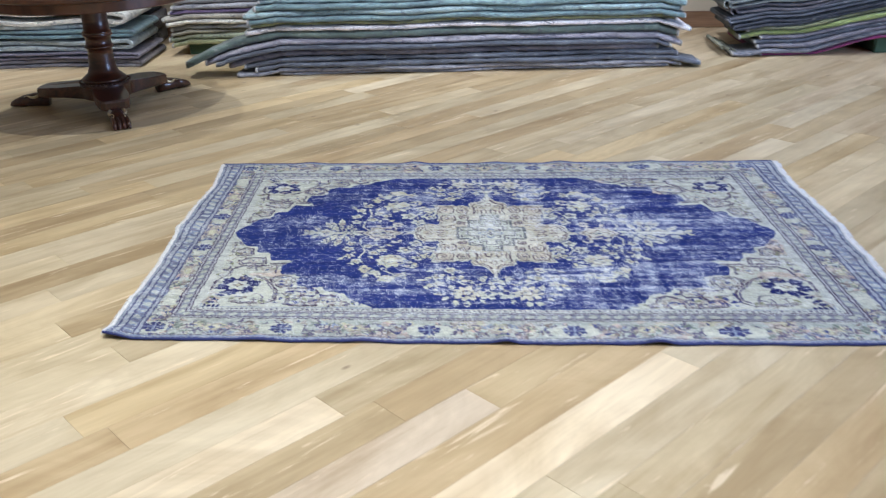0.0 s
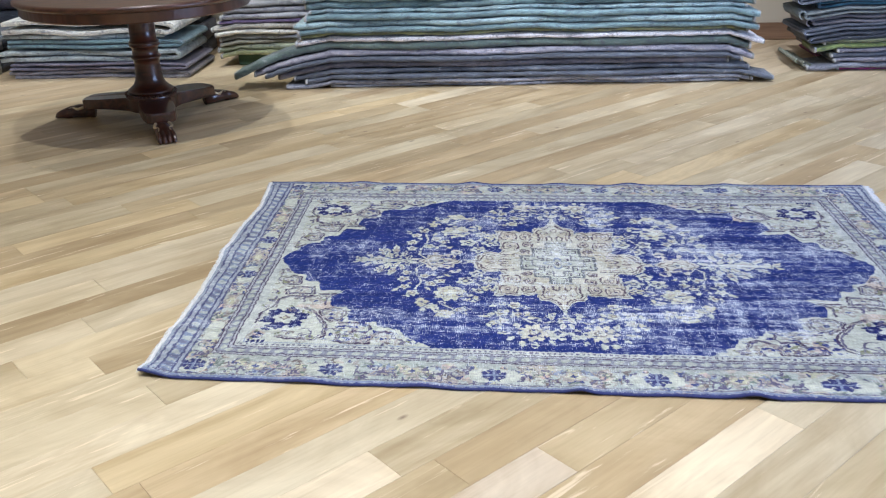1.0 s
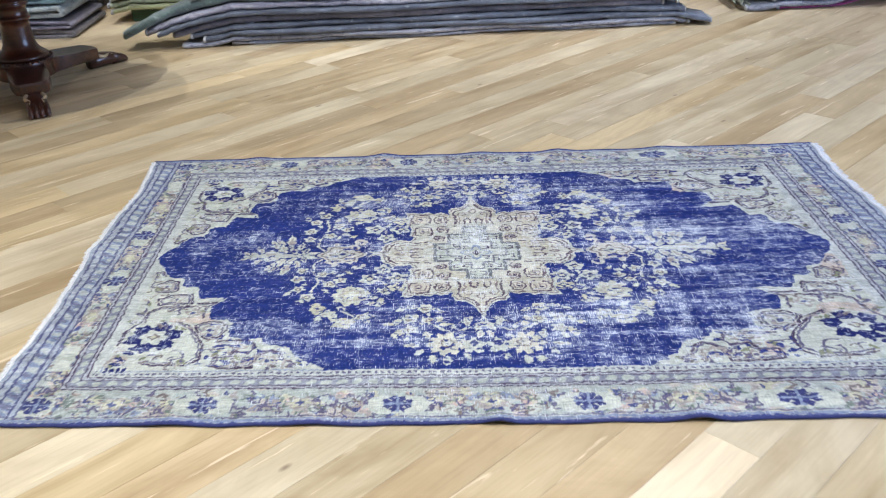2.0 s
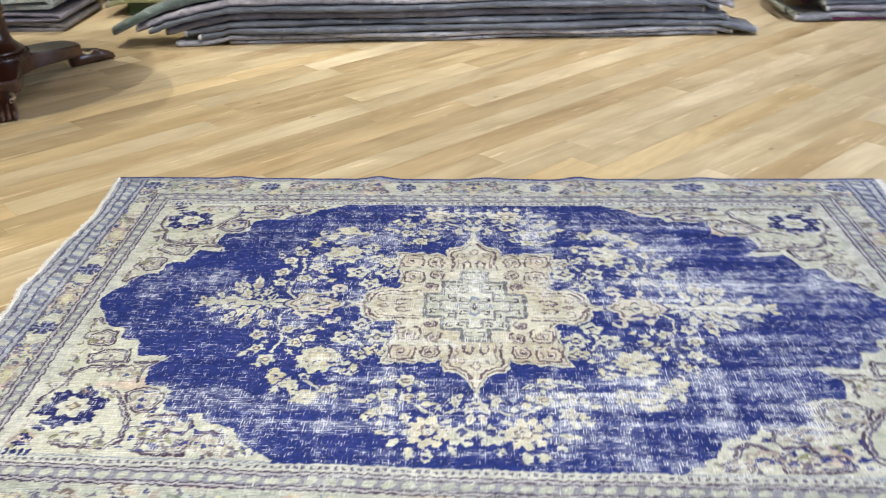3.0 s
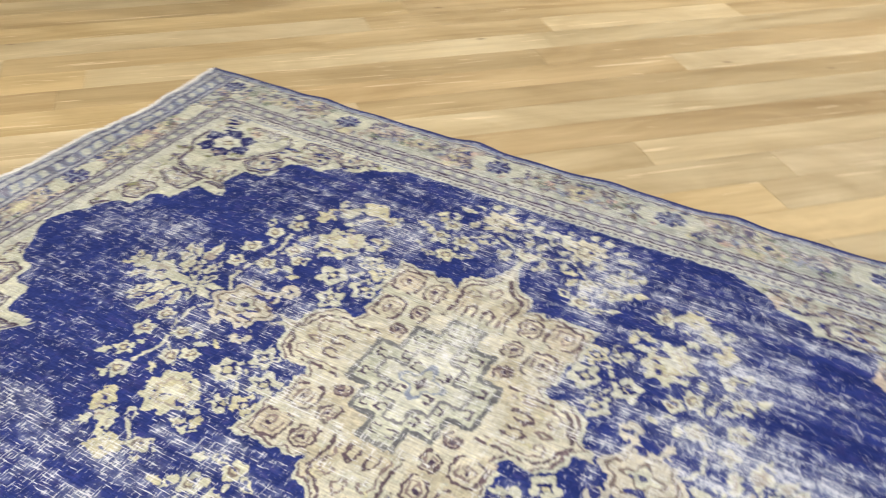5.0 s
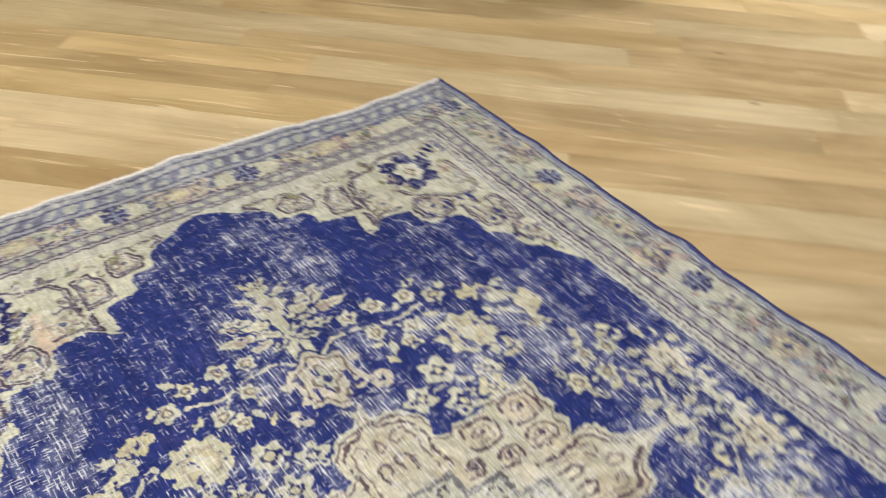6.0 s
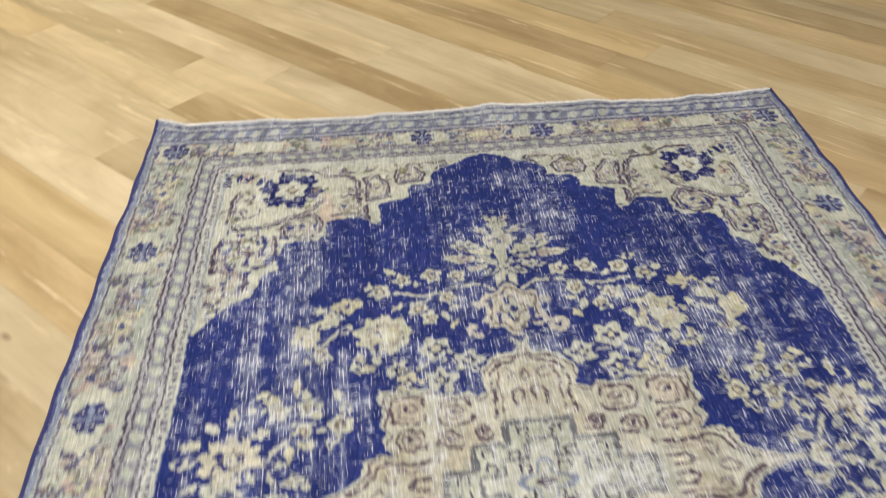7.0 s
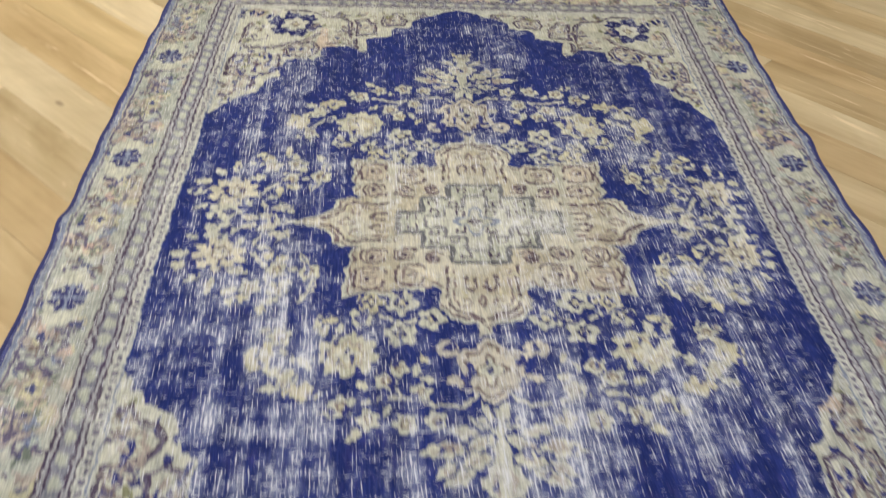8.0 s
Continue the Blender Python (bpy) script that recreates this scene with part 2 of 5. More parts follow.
def room():
    bm = box(bmesh.new(), X0, X1, Y0, Y1, -0.25, -0.014)
    floor = tagged(mesh_object("floor", bm, M_OAK_FAR), "pale oiled oak board floor laid diagonally", "floor", kind="structure")
    walls = (("wall_north", X0, X1, Y1, Y1 + 0.2), ("wall_south", X0, X1, Y0 - 0.2, Y0), ("wall_west", X0 - 0.2, X0, Y0 - 0.2, Y1 + 0.2))
    for name, a, b, c, d in walls:
        tagged(mesh_object(name, box(bmesh.new(), a, b, c, d, -0.25, CEIL), M_WALL), "beige painted plaster wall", "wall", kind="structure")
    bm = bmesh.new()
    for a, b, c, d in ((Y0 - 0.2, -3.0, -0.25, CEIL), (0.6, Y1 + 0.2, -0.25, CEIL), (-3.0, 0.6, -0.25, 0.55), (-3.0, 0.6, 2.85, CEIL)):
        box(bm, X1, X1 + 0.2, a, b, c, d)
    tagged(mesh_object("wall_east", bm, M_WALL), "beige plaster wall with a shop window", "wall", kind="structure")
    bm = bmesh.new()
    for a, b, c, d in ((-3.0, -2.94, 0.55, 2.85), (0.54, 0.6, 0.55, 2.85), (-2.94, 0.54, 0.55, 0.61), (-2.94, 0.54, 2.79, 2.85), (-1.23, -1.17, 0.61, 2.79)):
        box(bm, X1 + 0.08, X1 + 0.14, a, b, c, d)
    window = tagged(mesh_object("window_1", bm, M_CEIL), "white framed shop window", "window", kind="structure")
    for a, b in ((-2.94, -1.23), (-1.17, 0.54)):
        pane = part("pane", box(bmesh.new(), X1 + 0.105, X1 + 0.113, a, b, 0.61, 2.79), M_GLASS, window)
        pane.visible_shadow = False
    tagged(mesh_object("ceiling", box(bmesh.new(), X0 - 0.2, X1 + 0.2, Y0 - 0.2, Y1 + 0.2, CEIL, CEIL + 0.2), M_CEIL),
           "plain white ceiling", "ceiling", kind="structure")
    for name, a, b, c, d in (("baseboard_north", X0, X1, Y1 - 0.018, Y1 - 0.001), ("baseboard_west", X0 + 0.001, X0 + 0.018, Y0, Y1 - 0.02)):
        tagged(mesh_object(name, box(bmesh.new(), a, b, c, d, 0.002, 0.135, 0.004), M_BASEBOARD), "brown wooden baseboard along the wall", "baseboard",
               kind="structure")
    return floor


floor = room()

# ---------------------------------------------------------------- the open rug, in its own drawing
# p runs along the rug (-1.28 .. 1.28), q across it (-0.88 .. 0.88); the lie on the floor is uneven.


def lie(p, q):
    k = np.clip(p / 0.9, 0, 1)
    x = 0.035 + p * (0.980 + 0.087 * k * k * (3 - 2 * k))
    w = (p + 1.28) / 2.56
    half = 0.8525 + 0.0175 * w
    mid = 0.0025 - 0.0875 * w - 0.012 * (1 - (p / 1.28) ** 2)
    end = 0.02 * (q / 0.88) * np.clip(p, 0, 2) / 1.28 * 0.3
    return x + end, mid + q / 0.88 * half


def lattice(x, y, seed):
    """Smooth value noise, 0 to 1."""
    r = np.random.RandomState(seed).rand(256, 256)
    xi, yi = np.floor(x).astype(int), np.floor(y).astype(int)
    fx, fy = x - xi, y - yi
    fx, fy = fx * fx * (3 - 2 * fx), fy * fy * (3 - 2 * fy)

    def at(i, j):
        return r[(xi + i) % 256, (yi + j) % 256]
    return (at(0, 0) * (1 - fx) + at(1, 0) * fx) * (1 - fy) + (at(0, 1) * (1 - fx) + at(1, 1) * fx) * fy


BLUE, NAVY = (0.021, 0.033, 0.150), (0.018, 0.022, 0.105)
IVORY, SAGE = (0.445, 0.458, 0.385), (0.355, 0.40, 0.365)
OUTLINE, GREYBLUE, STEEL = (0.070, 0.052, 0.090), (0.062, 0.072, 0.17), (0.20, 0.235, 0.325)


class Drawing:
    """The rug's knots: one colour for each point of the grid, painted motif by motif."""

    def __init__(self, p, q):
        self.col = np.empty(p.shape + (3,))
        self.col[:] = IVORY
        wob = 0.006
        self.sp = p + wob * (lattice(p * 9 + 40, q * 9 + 40, 1) - 0.5)
        self.sq = q + wob * (lattice(p * 9 + 90, q * 9 + 10, 2) - 0.5)
        # single knots stray from the drawn line
        self.sp = self.sp + 0.0075 * (lattice(p * 120, q * 120, 3) - 0.5)
        self.sq = self.sq + 0.0075 * (lattice(p * 120 + 60, q * 120, 4) - 0.5)
        # the weaver's two halves differ a little: one end is drawn shorter, one side wider
        a = np.abs(self.sq)
        self.q = np.abs(self.sq - np.interp(a, (0, 0.28, 0.56, 0.65), (-0.004, 0.014, 0.017, 0.0)))
        self.p = np.abs(self.sp) + np.interp(self.sp, (0, 0.3, 0.38, 0.46, 0.52, 0.63, 0.74, 0.86), (0, 0.005, 0.015, 0.028, 0.036, 0.042, 0.018, 0.0))

    def put(self, mask, colour):
        self.col[mask] = colour

    def near(self, x, y, r):
        """The grid points within r of (x, y) in each quarter, for speed."""
        nx, ny = self.p.shape
        rows, cols = [], []
        for sx in (-1, 1):
            i0, i1 = [int(round((sx * x + e * (r + 0.055) + 1.28) / 2.56 * (nx - 1))) for e in (-1, 1)]
            for sy in (-1, 1):
                j0, j1 = [int(round((sy * y + e * (r + 0.03) + 0.88) / 1.76 * (ny - 1))) for e in (-1, 1)]
                a, b = np.meshgrid(np.arange(max(i0, 0), min(i1 + 1, nx)), np.arange(max(j0, 0), min(j1 + 1, ny)), indexing="ij")
                rows.append(a.ravel())
                cols.append(b.ravel())
        return np.concatenate(rows), np.concatenate(cols)

    def spot(self, x, y, a, b=None, turn=0.0, colour=IVORY, petals=0, amp=0.0, phase=0.0):
        b = b or a
        sel = self.near(x, y, max(a, b) * (1 + amp) + 0.004)
        dx, dy = self.p[sel] - x, self.q[sel] - y
        c, s = math.cos(turn), math.sin(turn)
        u, v = (dx * c + dy * s) / a, (-dx * s + dy * c) / b
        edge = 1.0 if not petals else 1 + amp * np.cos(petals * np.arctan2(v, u) + phase)
        hit = np.hypot(u, v) < edge
        self.col[sel[0][hit], sel[1][hit]] = colour

    def leaf(self, x, y, length, width, turn, colour=IVORY, rib=None):
        """A pointed leaf from (x, y) on, in the direction turn (degrees)."""
        sel = self.near(x, y, length + 0.01)
        dx, dy = self.p[sel] - x, self.q[sel] - y
        c, s = math.cos(radians(turn)), math.sin(radians(turn))
        u, v = (dx * c + dy * s) / length, -dx * s + dy * c
        span = width * np.sin(math.pi * np.clip(u, 0, 1) ** 0.8) * (1 + 0.22 * np.sin(u * 19))
        if rib:
            hit = (u > -0.06) & (u < 1.08) & (np.abs(v) < span + 0.005)
            self.col[sel[0][hit], sel[1][hit]] = BLUE
        hit = (u > 0) & (u < 1) & (np.abs(v) < span)
        self.col[sel[0][hit], sel[1][hit]] = colour
        if rib and length > 0.04:
            hit = (u > 0.2) & (u < 0.75) & (np.abs(v) < 0.0028)
            self.col[sel[0][hit], sel[1][hit]] = rib

    def line(self, pts, width, colour, closed=False):
        pts = list(pts) + ([pts[0]] if closed else [])
        for (ax, ay), (bx, by) in zip(pts, pts[1:]):
            r = max(abs(bx - ax), abs(by - ay)) / 2 + width
            sel = self.near((ax + bx) / 2, (ay + by) / 2, r)
            if not len(sel[0]):
                continue
            ex, ey = bx - ax, by - ay
            t = np.clip(((self.p[sel] - ax) * ex + (self.q[sel] - ay) * ey) / max(ex * ex + ey * ey, 1e-9), 0, 1)
            hit = np.hypot(self.p[sel] - ax - t * ex, self.q[sel] - ay - t * ey) < width / 2
            self.col[sel[0][hit], sel[1][hit]] = colour

    def fill(self, pts, colour):
        x, y = self.p, self.q
        inside = np.zeros(x.shape, bool)
        for (ax, ay), (bx, by) in zip(pts, list(pts[1:]) + [pts[0]]):
            if ay != by:
                inside ^= ((ay > y) != (by > y)) & (x < (bx - ax) * (y - ay) / (by - ay) + ax)
        self.col[inside] = colour
        return inside

    # motif
    def star(self, x, y, r, colour=NAVY):
        """Eight blunt petals round a pale heart."""
        for k in range(8):
            a = radians(45 * k + 22)
            self.spot(x + 0.72 * r * math.cos(a), y + 0.62 * r * math.sin(a), r * 0.25, r * 0.22, turn=a, colour=colour, petals=4, amp=0.12)
        self.spot(x, y, r * 0.50, r * 0.44, colour=colour)
        self.line([(x - r * 0.9, y), (x + r * 0.9, y)], 0.006, STEEL)
        self.line([(x, y - r * 0.8), (x, y + r * 0.8)], 0.006, STEEL)


def arc(x, y, r, a0, a1, n=14, squash=1.0):
    return [(x + r * math.cos(radians(a0 + (a1 - a0) * i / n)), y + squash * r * math.sin(radians(a0 + (a1 - a0) * i / n))) for i in range(n + 1)]


BROWN, TAUPE, STRAW, DUSK = (0.165, 0.135, 0.130), (0.31, 0.275, 0.25), (0.44, 0.425, 0.30), (0.115, 0.105, 0.165)

FIELD = [(0, 0.658), (0.430, 0.658), (0.450, 0.640), (0.485, 0.622), (0.517, 0.604), (0.540, 0.566), (0.565, 0.556), (0.605, 0.548), (0.625, 0.514),
         (0.665, 0.520), (0.716, 0.508), (0.722, 0.470), (0.715, 0.436), (0.740, 0.414), (0.790, 0.414), (0.800, 0.370), (0.803, 0.335), (0.775, 0.305),
         (0.762, 0.288), (0.782, 0.280), (0.845, 0.292), (0.862, 0.250), (0.868, 0.212), (0.905, 0.215), (0.922, 0.200), (0.918, 0.172), (0.930, 0.150),
         (0.965, 0.145), (0.993, 0.105), (1.008, 0.070), (1.030, 0.048), (1.046, 0.0), (0, 0)]


def draw_borders(d):
    rnd = random.Random(7)
    p, q = d.p, d.q
    BASE_Q, BASE_P = 0.656, 1.028
    # ground of the main border, in faded blocks of sage, ivory and sand
    block = 0.6 * lattice(d.sp * 14 + 30, d.sq * 14 + 70, 5) + 0.4 * lattice(d.sp * 30 + 3, d.sq * 30 + 7, 6)
    border = (q > BASE_Q) | (p > BASE_P)
    d.put(border, (0.385, 0.40, 0.36))
    d.put(border & (block > 0.55), (0.34, 0.365, 0.33))
    d.put(border & (block < 0.36), (0.428, 0.382, 0.330))
    d.put(border & (block < 0.25), STRAW)

    # hooks, leaves and broken stems of the main border
    def tangle(x, y, w, h, n, along):
        for k in range(n):
            cx, cy = x + rnd.uniform(-w, w), y + rnd.uniform(-h, h)
            a = along + rnd.choice((0, 0, 90, 180, 40, -40)) + rnd.uniform(-12, 12)
            c = rnd.choice((DUSK, DUSK, GREYBLUE, TAUPE, BROWN, (0.16, 0.19, 0.16)))
            if rnd.random() < 0.42:
                d.spot(cx, cy, rnd.uniform(0.010, 0.018), rnd.uniform(0.007, 0.012), turn=radians(a), colour=rnd.choice((IVORY, STRAW, STEEL, SAGE, TAUPE, (0.46, 0.35, 0.30))),
                       petals=4, amp=0.2)
            step = rnd.uniform(0.012, 0.024)
            ca, sa = math.cos(radians(a)) * step, math.sin(radians(a)) * step
            s = rnd.choice((-1, 1))
            d.line([(cx, cy), (cx + ca, cy + sa), (cx + ca - s * sa * 0.6, cy + sa + s * ca * 0.6)], rnd.uniform(0.0045, 0.0065), c)
            if rnd.random() < 0.4:
                d.leaf(cx, cy, rnd.uniform(0.016, 0.03), 0.0065, a + 55, c)
    for k in range(26):
        tangle(0.02 + k * 0.05, 0.804, 0.026, 0.044, 12, 0)
    for k in range(16):
        tangle(1.146, 0.02 + k * 0.05, 0.030, 0.026, 11, 90)
    for x, y, a, b in ((0.235, 0.808, 0.080, 0.040), (0.720, 0.808, 0.080, 0.040), (1.145, 0.808, 0.05, 0.042), (1.143, 0.165, 0.030, 0.085), (1.143, 0.60, 0.028, 0.06)):
        d.spot(x, y, a, b, colour=IVORY, petals=4, amp=0.06, phase=math.pi)
        if y != 0.60:
            d.star(x, y - 0.002, 0.040, (0.045, 0.050, 0.145))
    for x in (0.0, 0.475, 0.95):
        d.spot(x, 0.802, 0.034, 0.026, colour=TAUPE, petals=6, amp=0.2)
        d.spot(x, 0.802, 0.026, 0.018, colour=STRAW, petals=6, amp=0.2)
        d.spot(x, 0.802, 0.010, colour=GREYBLUE, petals=4, amp=0.3)
        for s in (-1, 1):
            d.line([(x + s * 0.045, 0.840), (x + s * 0.060, 0.815), (x + s * 0.085, 0.812), (x + s * 0.090, 0.785)], 0.006, DUSK)
    for y in (0.0, 0.39):
        d.spot(1.146, y, 0.024, 0.040, colour=TAUPE, petals=6, amp=0.2)
        d.spot(1.146, y, 0.015, 0.026, colour=STRAW, petals=6, amp=0.2)
    # inner strip: small teeth, double lines, leaves in a chain, double lines
    ring = np.maximum(q - BASE_Q, p - BASE_P)
    frame_in = lambda a, b: (ring >= a) & (ring < b)
    along = np.where(q - BASE_Q > p - BASE_P, d.sp, d.sq)
    d.put(frame_in(-0.004, 0.028) & ((q > 0.62) | (p > 1.02)), (0.428, 0.444, 0.407))
    d.put(frame_in(0.000, 0.004) & (q > 0.62), STEEL)
    teeth = (np.abs((along * 58) % 1 - 0.5) * 2 > 0.5) & frame_in(0.010, 0.019)
    d.put(teeth & (q > p - 0.387), DUSK)
    d.put(frame_in(0.0265, 0.0315), OUTLINE)
    d.put(frame_in(0.0315, 0.0385), (0.33, 0.34, 0.36))
    d.put(frame_in(0.0385, 0.0425), OUTLINE)
    d.put(frame_in(0.0425, 0.069), (0.21, 0.22, 0.26))
    link = np.abs(((along + 0.35 * (ring - 0.055)) / 0.040) % 1 - 0.5) * 2
    bead = np.hypot(link / 0.68, (ring - 0.0555) / 0.0105) < 1 + 0.25 * (lattice(d.sp * 60, d.sq * 60, 12) - 0.5)
    d.put(bead, (0.37, 0.39, 0.335))
    d.put(frame_in(0.069, 0.0735), OUTLINE)
    d.put(frame_in(0.0735, 0.080), (0.33, 0.34, 0.36))
    d.put(frame_in(0.080, 0.0845), OUTLINE)
    # outer strip at the ends, then the selvedge
    d.put((p > 1.182) & (q < 0.86), (0.29, 0.315, 0.36))
    slant = np.sin(d.sq * 2 * math.pi / 0.046 + d.sp * 60) + 2.4 * (lattice(d.sp * 45, d.sq * 45, 13) - 0.5)
    d.put((p > 1.200) & (p < 1.236) & (q < 0.86), STEEL)
    d.put((p > 1.203) & (p < 1.233) & (q < 0.86) & (slant > 0.25), (0.38, 0.40, 0.38))
    d.put((p > 1.203) & (p < 1.236) & (q < 0.86) & (slant < -0.75), (0.15, 0.155, 0.225))
    for a in (1.180, 1.198, 1.238, 1.262):
        d.put((np.abs(p - a) < 0.0035) & (q < 0.87), (0.085, 0.09, 0.17))
    d.put((p > 1.242) & (p < 1.258) & (q < 0.86) & (np.sin(d.sq * 2 * math.pi / 0.030) > 0.1), (0.36, 0.38, 0.40))
    d.put((q > 0.853) & (q < 0.858) & (p < 1.25), DUSK)
    d.put((q > 0.862) & (q < 0.872), STEEL)
    d.put(q > 0.873, (0.06, 0.07, 0.20))


def draw_spandrels(d):
    inside = d.fill(FIELD, BLUE)
    ivory_zone = ~inside & (d.p < 1.028) & (d.q < 0.656)
    d.put(ivory_zone & (lattice(d.sp * 12 + 9, d.sq * 12 + 5, 8) > 0.66), (0.43, 0.445, 0.37))
    d.put(ivory_zone & (lattice(d.sp * 10 + 29, d.sq * 10 + 5, 9) > 0.86), (0.473, 0.401, 0.330))

    def contour(pts, gap=0.011, c1=OUTLINE, c2=DUSK, closed=False):
        """Two lines side by side, the second one inside the bend."""
        d.line(pts, 0.0072, c1, closed)
        mx, my = sum(x for x, _ in pts) / len(pts), sum(y for _, y in pts) / len(pts)
        inner = []
        for x, y in pts:
            r = math.hypot(x - mx, y - my)
            inner.append((x + (mx - x) * min(0.8, gap / r), y + (my - y) * min(0.8, gap / r)))
        d.line(inner, 0.0055, c2, closed)

    def sprig(x, y, r, c=DUSK):
        d.spot(x, y, r, r * 0.8, colour=TAUPE, petals=4, amp=0.3, turn=x * 9)
        d.spot(x, y, r * 0.62, r * 0.5, colour=IVORY, petals=4, amp=0.3, turn=x * 9)
        d.spot(x, y, r * 0.28, colour=c)
    # the cartouche round the rosette
    contour([(1.018, 0.545), (1.022, 0.470), (0.992, 0.428), (0.980, 0.362), (0.945, 0.338), (0.850, 0.332)])
    contour([(0.935, 0.622), (0.905, 0.632), (0.805, 0.636), (0.775, 0.610), (0.778, 0.548), (0.815, 0.490), (0.842, 0.445), (0.880, 0.425)])
    d.line([(0.86, 0.575), (0.835, 0.575), (0.822, 0.600), (0.845, 0.612)], 0.006, DUSK)
    cx, cy = 0.931, 0.505
    d.spot(cx, cy, 0.085, 0.080, colour=IVORY)
    for k in range(6):
        a = radians(60 * k + 12)
        x, y = cx + 0.050 * math.cos(a), cy + 0.048 * math.sin(a)
        d.spot(x, y, 0.031, 0.024, turn=a + 0.4, colour=NAVY, petals=5, amp=0.16)
        d.leaf(x, y, 0.034, 0.010, 60 * k + 70, NAVY)
        d.spot(x + 0.012 * math.cos(a), y + 0.012 * math.sin(a), 0.005, colour=STEEL)
    d.spot(cx, cy, 0.054, 0.051, colour=NAVY, petals=6, amp=0.12)
    d.spot(cx, cy, 0.037, 0.034, colour=(0.482, 0.497, 0.427), petals=6, amp=0.16, phase=0.8)
    d.spot(cx, cy, 0.017, 0.013, colour=BROWN, petals=4, amp=0.2)
    d.spot(cx, cy, 0.010, 0.007, colour=STRAW)
    # lobes that hang into the field
    contour([(0.862, 0.322), (0.876, 0.258), (0.930, 0.262), (0.975, 0.292), (0.962, 0.326), (0.915, 0.318)], closed=True)
    sprig(0.915, 0.290, 0.024)
    contour([(0.812, 0.402), (0.818, 0.345), (0.790, 0.312), (0.845, 0.318)])
    sprig(0.848, 0.375, 0.024, GREYBLUE)
    contour([(0.825, 0.446), (0.790, 0.424), (0.748, 0.430), (0.728, 0.462), (0.738, 0.505), (0.775, 0.520), (0.806, 0.490)], closed=True)
    sprig(0.776, 0.472, 0.030, GREYBLUE)
    contour([(0.748, 0.532), (0.700, 0.524), (0.645, 0.530), (0.632, 0.560), (0.646, 0.585), (0.690, 0.580), (0.700, 0.602), (0.735, 0.605), (0.742, 0.640), (0.690, 0.648), (0.632, 0.645),
             (0.620, 0.600), (0.585, 0.575), (0.556, 0.590), (0.546, 0.618), (0.510, 0.632)])
    sprig(0.685, 0.555, 0.022)
    sprig(0.690, 0.625, 0.018)
    sprig(0.590, 0.618, 0.024, GREYBLUE)
    contour([(0.928, 0.232), (0.938, 0.172), (0.968, 0.162), (1.000, 0.190), (0.990, 0.236), (0.955, 0.245)], closed=True)
    sprig(0.966, 0.203, 0.024)
    contour([(0.985, 0.132), (1.006, 0.095), (1.020, 0.105), (1.016, 0.150)])
    # little leaves and dashes on the ivory
    rnd = random.Random(17)
    zone = [(0.99, 0.27, 0.03, 0.05), (0.88, 0.44, 0.04, 0.03), (1.00, 0.40, 0.02, 0.03), (0.86, 0.62, 0.09, 0.02), (0.74, 0.57, 0.03, 0.04), (0.66, 0.615, 0.03, 0.02),
            (0.54, 0.64, 0.05, 0.01), (1.01, 0.19, 0.012, 0.06), (0.87, 0.36, 0.05, 0.02), (1.00, 0.60, 0.02, 0.04)]
    for x0, y0, w, h in zone:
        for _ in range(11):
            x, y, a = x0 + rnd.uniform(-w, w), y0 + rnd.uniform(-h, h), rnd.uniform(0, 360)
            if rnd.random() < 0.5:
                d.leaf(x, y, rnd.uniform(0.018, 0.034), 0.0055, a, rnd.choice((DUSK, (0.20, 0.21, 0.13), TAUPE, BROWN)))
            else:
                d.line(arc(x, y, rnd.uniform(0.008, 0.016), a, a + rnd.uniform(80, 190), 5), 0.0052, rnd.choice((DUSK, BROWN, TAUPE)))
    for k in range(4):
        d.leaf(0.985 + 0.012 * k, 0.560 + 0.022 * k, 0.040, 0.008, 160 + 12 * (k % 2), NAVY)
        d.leaf(0.965 + 0.016 * k, 0.640, 0.026, 0.006, 70, NAVY)


